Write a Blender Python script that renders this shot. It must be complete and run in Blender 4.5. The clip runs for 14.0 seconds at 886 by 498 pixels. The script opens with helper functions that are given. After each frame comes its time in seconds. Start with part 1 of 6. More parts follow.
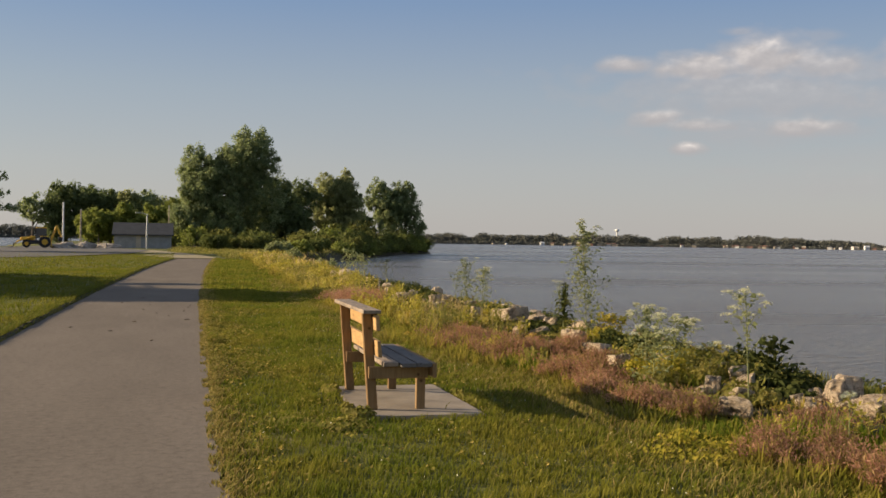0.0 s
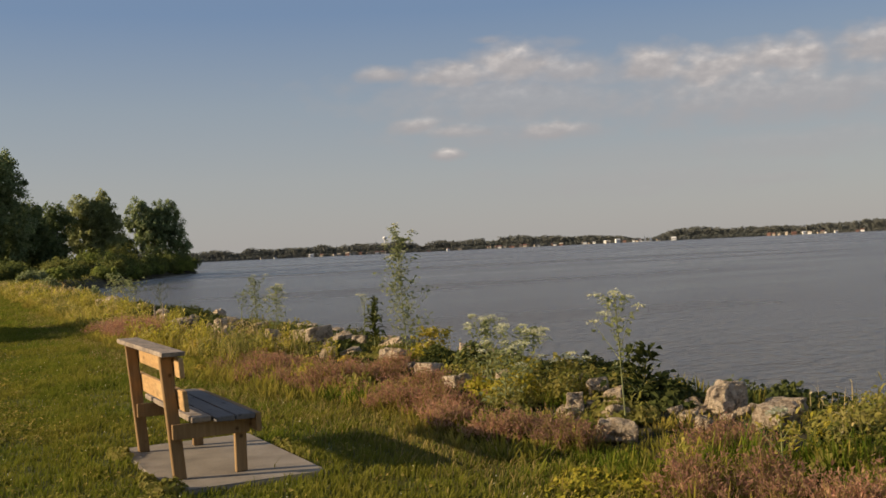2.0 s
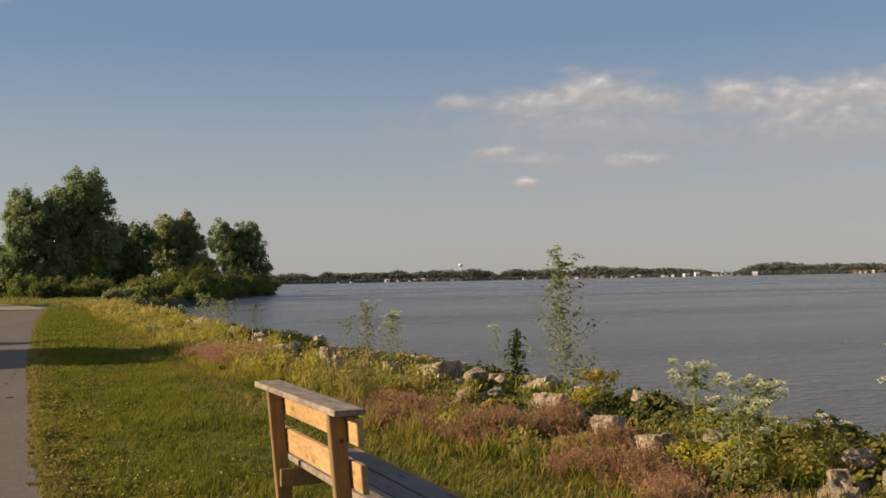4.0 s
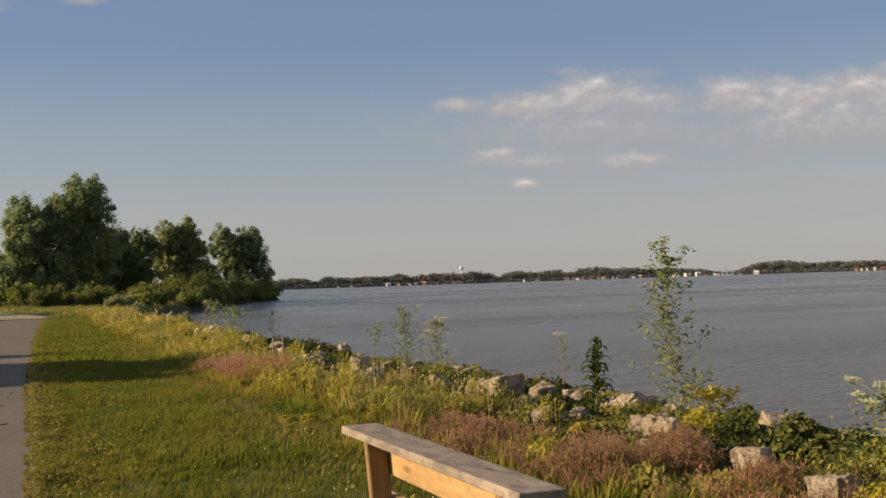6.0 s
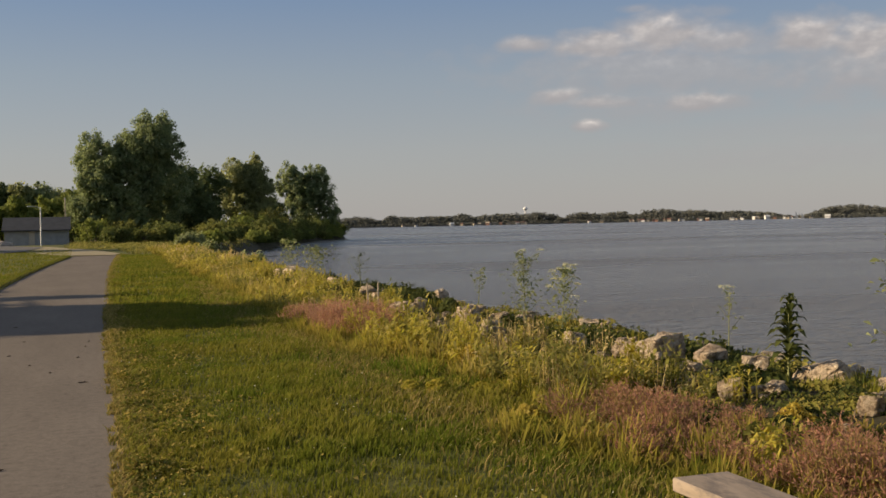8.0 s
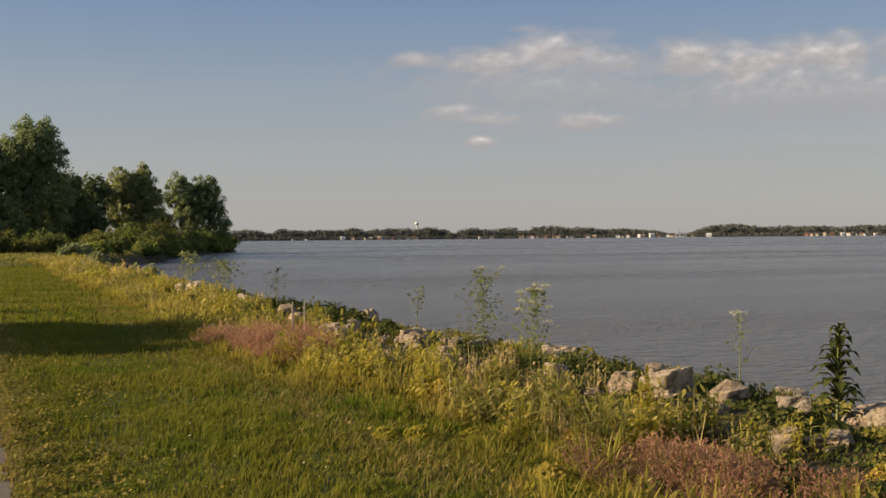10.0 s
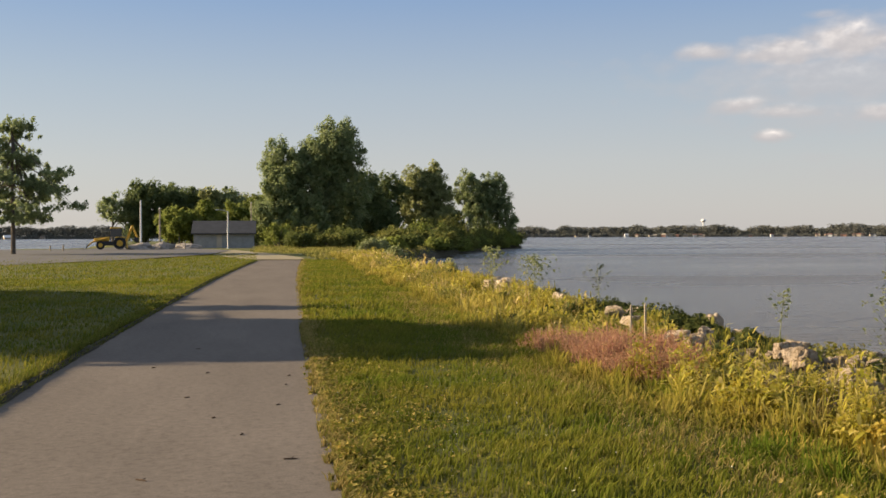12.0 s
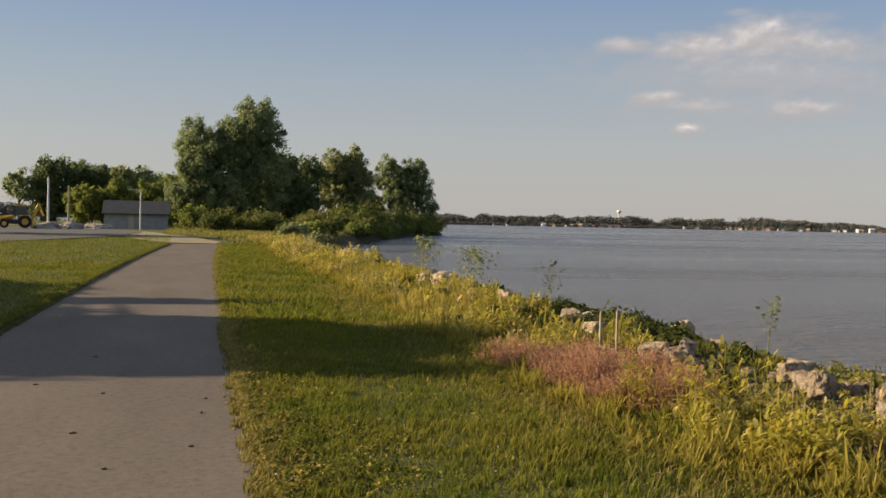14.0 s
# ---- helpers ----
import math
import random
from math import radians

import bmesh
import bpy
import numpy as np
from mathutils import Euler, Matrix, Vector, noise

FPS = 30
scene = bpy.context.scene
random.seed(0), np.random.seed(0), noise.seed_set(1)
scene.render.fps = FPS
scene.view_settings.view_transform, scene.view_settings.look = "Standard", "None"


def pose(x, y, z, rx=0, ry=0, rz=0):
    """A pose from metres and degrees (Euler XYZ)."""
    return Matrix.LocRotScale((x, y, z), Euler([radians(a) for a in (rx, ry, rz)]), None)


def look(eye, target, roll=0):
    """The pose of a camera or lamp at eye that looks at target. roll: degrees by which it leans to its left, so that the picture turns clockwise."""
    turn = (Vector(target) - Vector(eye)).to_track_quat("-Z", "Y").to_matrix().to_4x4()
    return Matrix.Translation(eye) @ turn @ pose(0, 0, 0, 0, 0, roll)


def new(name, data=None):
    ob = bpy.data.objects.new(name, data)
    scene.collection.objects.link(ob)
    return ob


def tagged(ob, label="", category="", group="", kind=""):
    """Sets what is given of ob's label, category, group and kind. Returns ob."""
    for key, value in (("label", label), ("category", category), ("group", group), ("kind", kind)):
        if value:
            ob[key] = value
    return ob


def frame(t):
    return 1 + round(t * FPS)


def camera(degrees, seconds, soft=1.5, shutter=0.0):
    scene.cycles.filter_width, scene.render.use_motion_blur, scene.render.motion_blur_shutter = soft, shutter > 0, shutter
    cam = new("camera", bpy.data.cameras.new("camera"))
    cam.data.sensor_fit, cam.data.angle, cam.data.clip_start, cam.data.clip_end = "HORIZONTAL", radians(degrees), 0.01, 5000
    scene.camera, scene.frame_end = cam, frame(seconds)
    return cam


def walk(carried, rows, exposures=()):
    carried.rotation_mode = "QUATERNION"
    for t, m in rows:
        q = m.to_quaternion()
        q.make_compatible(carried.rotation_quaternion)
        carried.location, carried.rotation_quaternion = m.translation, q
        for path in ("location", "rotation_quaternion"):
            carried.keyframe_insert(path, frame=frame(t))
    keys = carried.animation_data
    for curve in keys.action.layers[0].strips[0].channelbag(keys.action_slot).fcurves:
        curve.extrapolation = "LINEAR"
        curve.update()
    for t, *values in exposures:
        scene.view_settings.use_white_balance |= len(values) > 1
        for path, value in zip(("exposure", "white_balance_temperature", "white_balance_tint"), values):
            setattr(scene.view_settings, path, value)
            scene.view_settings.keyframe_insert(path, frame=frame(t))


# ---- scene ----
cam = camera(45.75, 14.0, soft=1.6)
PATH = [
    (0, look((-0.123, -1.950, 1.567), (2.318, 7.748, 1.495), 0.84)),
    (0.5, look((0.031, -1.397, 1.561), (3.066, 8.131, 1.683), 1.01)),
    (1, look((0.164, -0.815, 1.526), (4.843, 8.023, 1.526), 0.74)),
    (1.5, look((0.030, -0.477, 1.558), (4.727, 8.351, 1.615), 1.42)),
    (2, look((0.000, 0.000, 1.569), (4.493, 8.934, 1.566), -2.68)),
    (2.5, look((-0.022, 0.624, 1.596), (3.846, 9.845, 1.717), -1.73)),
    (3, look((-0.056, 1.204, 1.577), (3.272, 10.626, 1.970), -2.34)),
    (5.5, look((0.114, 4.115, 1.577), (4.890, 12.900, 1.695), 1.23)),
    (6, look((0.097, 4.590, 1.575), (3.945, 13.814, 1.889), -1.88)),
    (6.5, look((0.018, 5.014, 1.581), (3.893, 14.232, 1.428), -4.35)),
    (7, look((0.051, 5.628, 1.583), (3.425, 15.041, 1.449), -2.03)),
    (9.5, look((0.021, 8.377, 1.655), (3.412, 17.777, 1.293), -0.05)),
    (10, look((-0.032, 8.877, 1.603), (4.210, 17.932, 1.487), -0.52)),
    (10.5, look((-0.077, 9.524, 1.592), (2.859, 19.081, 1.353), 0.73)),
    (11, look((-0.033, 10.156, 1.558), (2.822, 19.736, 1.289), -0.81)),
    (11.5, look((-0.122, 10.797, 1.565), (1.672, 20.624, 1.095), 0.23)),
    (12, look((-0.139, 11.303, 1.550), (1.561, 21.157, 1.420), -0.20)),
    (12.5, look((-0.133, 11.870, 1.571), (1.869, 21.667, 1.457), 1.82)),
    (13, look((-0.108, 12.434, 1.564), (1.801, 22.248, 1.361), 0.14)),
    (13.5, look((-0.118, 12.981, 1.583), (2.217, 22.701, 1.318), 0.21)),
    (14, look((-0.124, 13.394, 1.631), (2.342, 23.082, 1.374), 1.11)),
]
walk(cam, PATH, exposures=[(0.0, 0.90), (0.5, 0.64), (2.0, 0.64), (5.3, 0.76), (6.0, 0.74), (6.5, 0.62), (7.0, 0.62), (9.5, 0.76), (10.0, 0.72), (10.5, 0.68), (11.0, 0.83), (11.5, 0.92), (12.0, 1.2), (12.5, 0.95), (13.0, 0.98), (13.5, 0.98), (14.0, 0.92)])

# ---------------------------------------------------------------- world and sun
SUN_EL = radians(18.7)
SUN_FROM = Vector((-2.6, 0.85, 0.0)).normalized()      # where the sun stands, on the plan
sun_dir = Vector((SUN_FROM.x * math.cos(SUN_EL), SUN_FROM.y * math.cos(SUN_EL), math.sin(SUN_EL)))

sun_data = bpy.data.lights.new("sun", "SUN")
sun_data.energy = 4.6
sun_data.angle = radians(0.6)
sun_data.color = (1.0, 0.79, 0.53)
sun = new("sun", sun_data)
sun.matrix_world = look(sun_dir * 60, (0, 0, 0))

world = bpy.data.worlds.new("world")
scene.world = world
world.use_nodes = True
wt = world.node_tree
wt.nodes.clear()


def wmath(op, a, b=None, clamp=False):
    n = wt.nodes.new("ShaderNodeMath")
    n.operation = op
    n.use_clamp = clamp
    for i, v in enumerate((a, b)):
        if v is None:
            continue
        if isinstance(v, (int, float)):
            n.inputs[i].default_value = v
        else:
            wt.links.new(v, n.inputs[i])
    return n.outputs[0]


sky = wt.nodes.new("ShaderNodeTexSky")
sky.sky_type = "NISHITA"
sky.sun_disc = False
sky.sun_elevation = SUN_EL
sky.sun_rotation = math.atan2(SUN_FROM.x, SUN_FROM.y)
sky.altitude = 250
sky.air_density = 1.25
sky.dust_density = 0.7
sky.ozone_density = 3.0
geo = wt.nodes.new("ShaderNodeTexCoord")
sep = wt.nodes.new("ShaderNodeSeparateXYZ")
wt.links.new(geo.outputs["Generated"], sep.inputs[0])
DX, DY, DZ = sep.outputs
az = wmath("MULTIPLY", wmath("ARCTAN2", DX, DY), 180 / math.pi)
el = wmath("MULTIPLY", wmath("ARCSINE", DZ), 180 / math.pi)

# evening haze: grey at the horizon, blue higher up, over the clear sky
grad = wt.nodes.new("ShaderNodeValToRGB")
wt.links.new(wmath("DIVIDE", wmath("ABSOLUTE", el), 40.0, True), grad.inputs[0])
GRAD = [(0.0, (0.382, 0.374, 0.364)), (0.10, (0.356, 0.364, 0.370)), (0.20, (0.286, 0.328, 0.372)), (0.32, (0.172, 0.250, 0.380)), (0.45, (0.170, 0.235, 0.360)), (1.0, (0.250, 0.290, 0.360))]
ge = grad.color_ramp.elements
while len(ge) < len(GRAD):
    ge.new(0.5)
for e_, (pos_, col_) in zip(ge, GRAD):
    e_.position = pos_
    e_.color = (*col_, 1)
gain = wt.nodes.new("ShaderNodeMix")
gain.data_type = "RGBA"
gain.blend_type = "MULTIPLY"
gain.inputs[0].default_value = 1.0
wt.links.new(grad.outputs[0], gain.inputs[6])
gain.inputs[7].default_value = (10.2, 10.0, 10.3, 1)
haze = wt.nodes.new("ShaderNodeMix")
haze.data_type = "RGBA"
haze.inputs[0].default_value = 0.8
wt.links.new(sky.outputs[0], haze.inputs[6])
wt.links.new(gain.outputs[2], haze.inputs[7])

# fair-weather cloud banks: centre azimuth, elevation, half widths, weight (degrees)
CLOUDS = [
    (24.0, 9.5, 1.6, 0.5, 0.9), (28.0, 9.3, 3.2, 0.8, 0.95), (31.0, 9.75, 2.6, 1.15, 1.0), (33.5, 9.2, 2.8, 0.9, 0.8),
    (38.4, 9.2, 2.4, 1.05, 1.0), (41.2, 8.8, 3.0, 1.1, 1.0), (45.0, 9.0, 3.2, 1.05, 1.0), (50.0, 9.2, 3.4, 1.05, 0.95),
    (25.6, 6.7, 1.4, 0.5, 0.9), (27.6, 6.3, 2.2, 0.45, 0.85), (32.8, 6.1, 2.5, 0.55, 0.9), (27.3, 5.1, 0.9, 0.36, 1.0),
    (29.7, 11.1, 0.9, 0.25, 0.5), (33.8, 10.7, 1.1, 0.3, 0.35), (38.5, 3.4, 1.8, 0.4, 0.35), (37.5, 2.6, 1.5, 0.3, 0.3),
    (44.0, 2.9, 3.0, 0.35, 0.35), (-1.6, 14.6, 1.9, 0.55, 1.0), (4.0, 15.1, 1.0, 0.4, 0.9),
    (30.0, 8.4, 6.5, 1.0, 0.6), (43.0, 8.1, 8.0, 1.2, 0.65), (30.5, 6.1, 6.0, 0.9, 0.42), (40.0, 4.5, 9.0, 0.9, 0.22), (29.5, 3.9, 1.4, 0.3, 0.2),
    (32.0, 7.6, 9.0, 1.3, 0.58), (45.0, 7.2, 10.0, 1.5, 0.72), (37.0, 8.9, 14.0, 1.0, 0.5), (38.0, 3.2, 9.0, 0.8, 0.32), (46.0, 4.6, 7.0, 0.9, 0.4),
]
comb = wt.nodes.new("ShaderNodeCombineXYZ")
wt.links.new(wmath("MULTIPLY", az, 0.75), comb.inputs[0])
wt.links.new(wmath("MULTIPLY", el, 1.25), comb.inputs[1])
n1 = wt.nodes.new("ShaderNodeTexNoise")
n1.inputs["Scale"].default_value = 0.85
n1.inputs["Detail"].default_value = 3.5
n1.inputs["Roughness"].default_value = 0.42
wt.links.new(comb.outputs[0], n1.inputs["Vector"])
n2 = wt.nodes.new("ShaderNodeTexNoise")
n2.inputs["Scale"].default_value = 1.5
n2.inputs["Detail"].default_value = 2.5
wt.links.new(comb.outputs[0], n2.inputs["Vector"])
warp = wmath("MULTIPLY", wmath("SUBTRACT", n1.outputs[0], 0.52), 1.5)
cover = None
top = None
for ca, ce, wa, we, k in CLOUDS:
    u = wmath("DIVIDE", wmath("SUBTRACT", az, ca), wa)
    v = wmath("DIVIDE", wmath("SUBTRACT", el, ce), we)
    d = wmath("SQRT", wmath("ADD", wmath("MULTIPLY", u, u), wmath("MULTIPLY", v, v)))
    m = wmath("SUBTRACT", 1.35, wmath("ADD", d, warp), True)
    m = wmath("MULTIPLY", m, k)
    t_ = wmath("MULTIPLY", m, wmath("ADD", wmath("MULTIPLY", v, 0.55), 0.45, True))
    cover = m if cover is None else wmath("MAXIMUM", cover, m)
    top = t_ if top is None else wmath("MAXIMUM", top, t_)
cover = wmath("MULTIPLY", wmath("SMOOTH_MIN", cover, 1.0), 1.0, True)
lit = wmath("POWER", wmath("MULTIPLY", top, wmath("ADD", -0.2, wmath("MULTIPLY", n2.outputs[0], 2.2)), True), 1.9)
ccol = wt.nodes.new("ShaderNodeMix")
ccol.data_type = "RGBA"
wt.links.new(lit, ccol.inputs[0])
ccol.inputs[6].default_value = (3.75, 3.5, 3.5, 1)
ccol.inputs[7].default_value = (7.6, 6.9, 6.4, 1)
withc = wt.nodes.new("ShaderNodeMix")
withc.data_type = "RGBA"
wt.links.new(wmath("POWER", wmath("MULTIPLY", cover, 1.0, True), 1.15), withc.inputs[0])
wt.links.new(haze.outputs[2], withc.inputs[6])
wt.links.new(ccol.outputs[2], withc.inputs[7])
bg = wt.nodes.new("ShaderNodeBackground")
bg.inputs[1].default_value = 0.066
wt.links.new(withc.outputs[2], bg.inputs[0])
wo = wt.nodes.new("ShaderNodeOutputWorld")
wt.links.new(bg.outputs[0], wo.inputs[0])


# ---------------------------------------------------------------- materials
class Mat:
    """A node material with a principled surface and short ways to feed it."""

    def __init__(self, name, rough=0.8, metal=0.0, spec=0.3):
        self.m = bpy.data.materials.new(name)
        self.m.use_nodes = True
        self.t = self.m.node_tree
        self.p = self.t.nodes["Principled BSDF"]
        self.p.inputs["Roughness"].default_value = rough
        self.p.inputs["Metallic"].default_value = metal
        self.p.inputs["Specular IOR Level"].default_value = spec
        self.co = None

    def coords(self, kind="Object"):
        n = self.t.nodes.new("ShaderNodeTexCoord")
        return n.outputs[kind]

    def position(self):
        return self.t.nodes.new("ShaderNodeNewGeometry").outputs["Position"]

    def island(self):
        return self.t.nodes.new("ShaderNodeNewGeometry").outputs["Random Per Island"]

    def objrand(self):
        return self.t.nodes.new("ShaderNodeObjectInfo").outputs["Random"]

    def attr(self, name):
        n = self.t.nodes.new("ShaderNodeAttribute")
        n.attribute_name = name
        return n.outputs["Fac"]

    def scaled(self, vec, sx, sy, sz):
        n = self.t.nodes.new("ShaderNodeMapping")
        n.inputs["Scale"].default_value = (sx, sy, sz)
        self.t.links.new(vec, n.inputs[0])
        return n.outputs[0]

    def noise(self, scale, detail=4, rough=0.55, vec=None):
        n = self.t.nodes.new("ShaderNodeTexNoise")
        n.inputs["Scale"].default_value = scale
        n.inputs["Detail"].default_value = detail
        n.inputs["Roughness"].default_value = rough
        self.t.links.new(vec if vec is not None else self.position(), n.inputs["Vector"])
        return n.outputs[0]

    def voronoi(self, scale, vec=None):
        n = self.t.nodes.new("ShaderNodeTexVoronoi")
        n.inputs["Scale"].default_value = scale
        self.t.links.new(vec if vec is not None else self.position(), n.inputs["Vector"])
        return n.outputs["Distance"]

    def ramp(self, fac, stops):
        n = self.t.nodes.new("ShaderNodeValToRGB")
        e = n.color_ramp.elements
        while len(e) < len(stops):
            e.new(0.5)
        for el_, (pos, col) in zip(e, stops):
            el_.position = pos
            el_.color = (*col, 1)
        self.t.links.new(fac, n.inputs[0])
        return n.outputs[0]

    def mix(self, fac, a, b, blend="MIX"):
        n = self.t.nodes.new("ShaderNodeMix")
        n.data_type = "RGBA"
        n.blend_type = blend
        for i, v in ((0, fac), (6, a), (7, b)):
            if isinstance(v, (int, float)):
                n.inputs[i].default_value = v
            elif isinstance(v, tuple):
                n.inputs[i].default_value = (*v, 1)
            else:
                self.t.links.new(v, n.inputs[i])
        return n.outputs[2]

    def math(self, op, a, b=0.0, clamp=False):
        n = self.t.nodes.new("ShaderNodeMath")
        n.operation = op
        n.use_clamp = clamp
        for i, v in enumerate((a, b)):
            if isinstance(v, (int, float)):
                n.inputs[i].default_value = v
            else:
                self.t.links.new(v, n.inputs[i])
        return n.outputs[0]

    def color(self, c):
        if isinstance(c, tuple):
            self.p.inputs["Base Color"].default_value = (*c, 1)
        else:
            self.t.links.new(c, self.p.inputs["Base Color"])
        return self

    def bump(self, height, strength=0.4, dist=0.02):
        n = self.t.nodes.new("ShaderNodeBump")
        n.inputs["Strength"].default_value = strength
        n.inputs["Distance"].default_value = dist
        self.t.links.new(height, n.inputs["Height"])
        self.t.links.new(n.outputs[0], self.p.inputs["Normal"])
        return self

    def rough(self, v):
        self.t.links.new(v, self.p.inputs["Roughness"])
        return self

    def leafy(self, amount=0.35):
        """Let some light through thin leaves and blades."""
        out = self.t.nodes["Material Output"]
        tr = self.t.nodes.new("ShaderNodeBsdfTranslucent")
        mx = self.t.nodes.new("ShaderNodeMixShader")
        mx.inputs[0].default_value = amount
        link = self.p.inputs["Base Color"].links
        if link:
            self.t.links.new(link[0].from_socket, tr.inputs[0])
        else:
            tr.inputs[0].default_value = self.p.inputs["Base Color"].default_value
        self.t.links.new(self.p.outputs[0], mx.inputs[1])
        self.t.links.new(tr.outputs[0], mx.inputs[2])
        self.t.links.new(mx.outputs[0], out.inputs[0])
        return self


def plain(name, col, rough=0.7, metal=0.0, var=0.25, scale=6.0):
    m = Mat(name, rough, metal)
    n = m.noise(scale, 5)
    lo = tuple(c * (1 - var) for c in col)
    hi = tuple(min(1, c * (1 + var)) for c in col)
    return m.color(m.ramp(n, [(0.3, lo), (0.7, hi)])).bump(m.noise(scale * 8, 3), 0.15).m


def blade_mat(name, low, cols, amount=0.35, patch=0.35, patch_cols=None, rough=0.6):
    """Blades: colour differs blade by blade and in patches; shade at the feet is put into the colour."""
    m = Mat(name, 0.85, 0, 0.08)
    k = len(cols) - 1
    c = m.ramp(m.island(), [(i / max(k, 1), q) for i, q in enumerate(cols)])
    if patch_cols:
        pn = m.ramp(m.noise(patch, 4, 0.6), [(0.38, patch_cols[0]), (0.62, patch_cols[1])])
        c = m.mix(0.5, c, pn)
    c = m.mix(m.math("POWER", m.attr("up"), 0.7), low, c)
    return m.color(c).leafy(amount).m


def leaf_mat(name, cols, amount=0.3, rough=0.55):
    m = Mat(name, 0.75, 0, 0.12)
    k = len(cols) - 1
    c = m.ramp(m.island(), [(i / max(k, 1), q) for i, q in enumerate(cols)])
    big = m.ramp(m.noise(0.5, 3), [(0.3, (0.7, 0.72, 0.7)), (0.7, (1.2, 1.15, 1.0))])
    return m.color(m.mix(1.0, c, big, "MULTIPLY")).leafy(amount).m


def wood_mat(name, dark, light, rough=0.75, stretch=(14, 1.2, 14), wear=None):
    m = Mat(name, rough, 0, 0.25)
    g = m.scaled(m.coords(), *stretch)
    grain = m.noise(3.0, 6, 0.65, g)
    big = m.noise(1.7, 3)
    c = m.ramp(grain, [(0.3, dark), (0.68, light)])
    c = m.mix(0.45, c, m.ramp(big, [(0.35, dark), (0.7, light)]))
    knots = m.voronoi(2.6, m.scaled(m.coords(), 3.0, 1.0, 3.0))
    c = m.mix(m.ramp(knots, [(0.05, (1, 1, 1)), (0.16, (0, 0, 0))]), c, tuple(q * 0.5 for q in dark))
    if wear:
        spot = m.ramp(m.noise(9.0, 5, 0.7, m.scaled(m.coords(), 2.0, 0.8, 2.0)), [(0.46, (0, 0, 0)), (0.60, (1, 1, 1))])
        c = m.mix(m.math("MULTIPLY", spot, 0.75), c, wear)
    return m.color(c).bump(grain, 0.5, 0.006).m


m_ground = Mat("turf_soil", 0.95)
_n = m_ground.noise(0.45, 6, 0.65)
_f = m_ground.noise(22.0, 4, 0.7)
_c = m_ground.ramp(_n, [(0.3, (0.065, 0.082, 0.014)), (0.52, (0.100, 0.105, 0.020)), (0.72, (0.165, 0.135, 0.036))])
_x = m_ground.t.nodes.new("ShaderNodeSeparateXYZ")
m_ground.t.links.new(m_ground.position(), _x.inputs[0])
_e = m_ground.math("SUBTRACT", _x.outputs[0], m_ground.math("MULTIPLY", m_ground.math("MAXIMUM", m_ground.math("SUBTRACT", _x.outputs[1], 26.0), 0.0), 0.035))
_e = m_ground.math("ADD", m_ground.math("SUBTRACT", _e, 4.0), m_ground.math("MULTIPLY", m_ground.noise(1.3, 4), 0.6))
_c = m_ground.mix(m_ground.math("MULTIPLY", _e, 2.0, True), _c, (0.050, 0.044, 0.022))
m_ground.color(m_ground.mix(0.7, _c, m_ground.ramp(_f, [(0.3, (0.45, 0.45, 0.4)), (0.7, (1.45, 1.4, 1.2))]), "MULTIPLY")).bump(_f, 0.8, 0.05)
m_ground = m_ground.m

m_path = Mat("worn_asphalt", 1.0, 0, 0.05)
_g = m_path.noise(95.0, 4, 0.8)
_b = m_path.noise(0.8, 5, 0.6, m_path.scaled(m_path.position(), 1.0, 0.3, 1.0))
_c = m_path.ramp(_b, [(0.3, (0.146, 0.125, 0.104)), (0.7, (0.186, 0.159, 0.132))])
_s = m_path.ramp(m_path.noise(13.0, 5, 0.75), [(0.34, (0.80, 0.79, 0.78)), (0.50, (1, 1, 1)), (0.68, (1.12, 1.11, 1.10))])
_c = m_path.mix(1.0, _c, _s, "MULTIPLY")
m_path.color(m_path.mix(0.75, _c, m_path.ramp(_g, [(0.25, (0.55, 0.55, 0.55)), (0.75, (1.4, 1.4, 1.4))]), "MULTIPLY")).bump(_g, 0.25, 0.003)
m_path = m_path.m

# Near-black colour for the shade under the overhanging lawn edge
m_edge_shade = plain("turf_edge_shade", (0.040, 0.034, 0.018), 0.95, 0, 0.35, 9.0)
m_lot = plain("grey_lot_asphalt", (0.105, 0.098, 0.090), 0.9, 0, 0.15, 0.4)
m_gravel = plain("tan_gravel", (0.27, 0.225, 0.13), 0.95, 0, 0.3, 0.8)
m_conc = Mat("slab_concrete", 0.9, 0, 0.25)
_g = m_conc.noise(60, 5, 0.7)
_c = m_conc.ramp(m_conc.noise(3.2, 5), [(0.3, (0.20, 0.168, 0.132)), (0.7, (0.31, 0.265, 0.21))])
m_conc.color(m_conc.mix(0.5, _c, m_conc.ramp(_g, [(0.3, (0.7, 0.7, 0.7)), (0.7, (1.2, 1.2, 1.2))]), "MULTIPLY")).bump(_g, 0.4, 0.004)
m_conc = m_conc.m

m_water = Mat("lake_water", 0.22, 0, 0.5)
_p = m_water.position()
_w1 = m_water.noise(0.9, 5, 0.62, m_water.scaled(_p, 0.7, 1.0, 1.0))
_w2 = m_water.noise(0.035, 4, 0.6, m_water.scaled(_p, 0.25, 1.0, 1.0))
_h = m_water.math("ADD", _w1, m_water.math("MULTIPLY", m_water.noise(3.2, 4, 0.65, m_water.scaled(_p, 0.6, 1.0, 1.0)), 0.55))
m_water.color(m_water.ramp(_w2, [(0.35, (0.085, 0.075, 0.060)), (0.65, (0.125, 0.112, 0.092))]))
m_water.rough(m_water.ramp(_w2, [(0.35, (0.12, 0.12, 0.12)), (0.65, (0.34, 0.34, 0.34))]))
m_water.p.inputs["IOR"].default_value = 1.33
m_water.bump(_h, 1.0, 0.26)
m_water = m_water.m

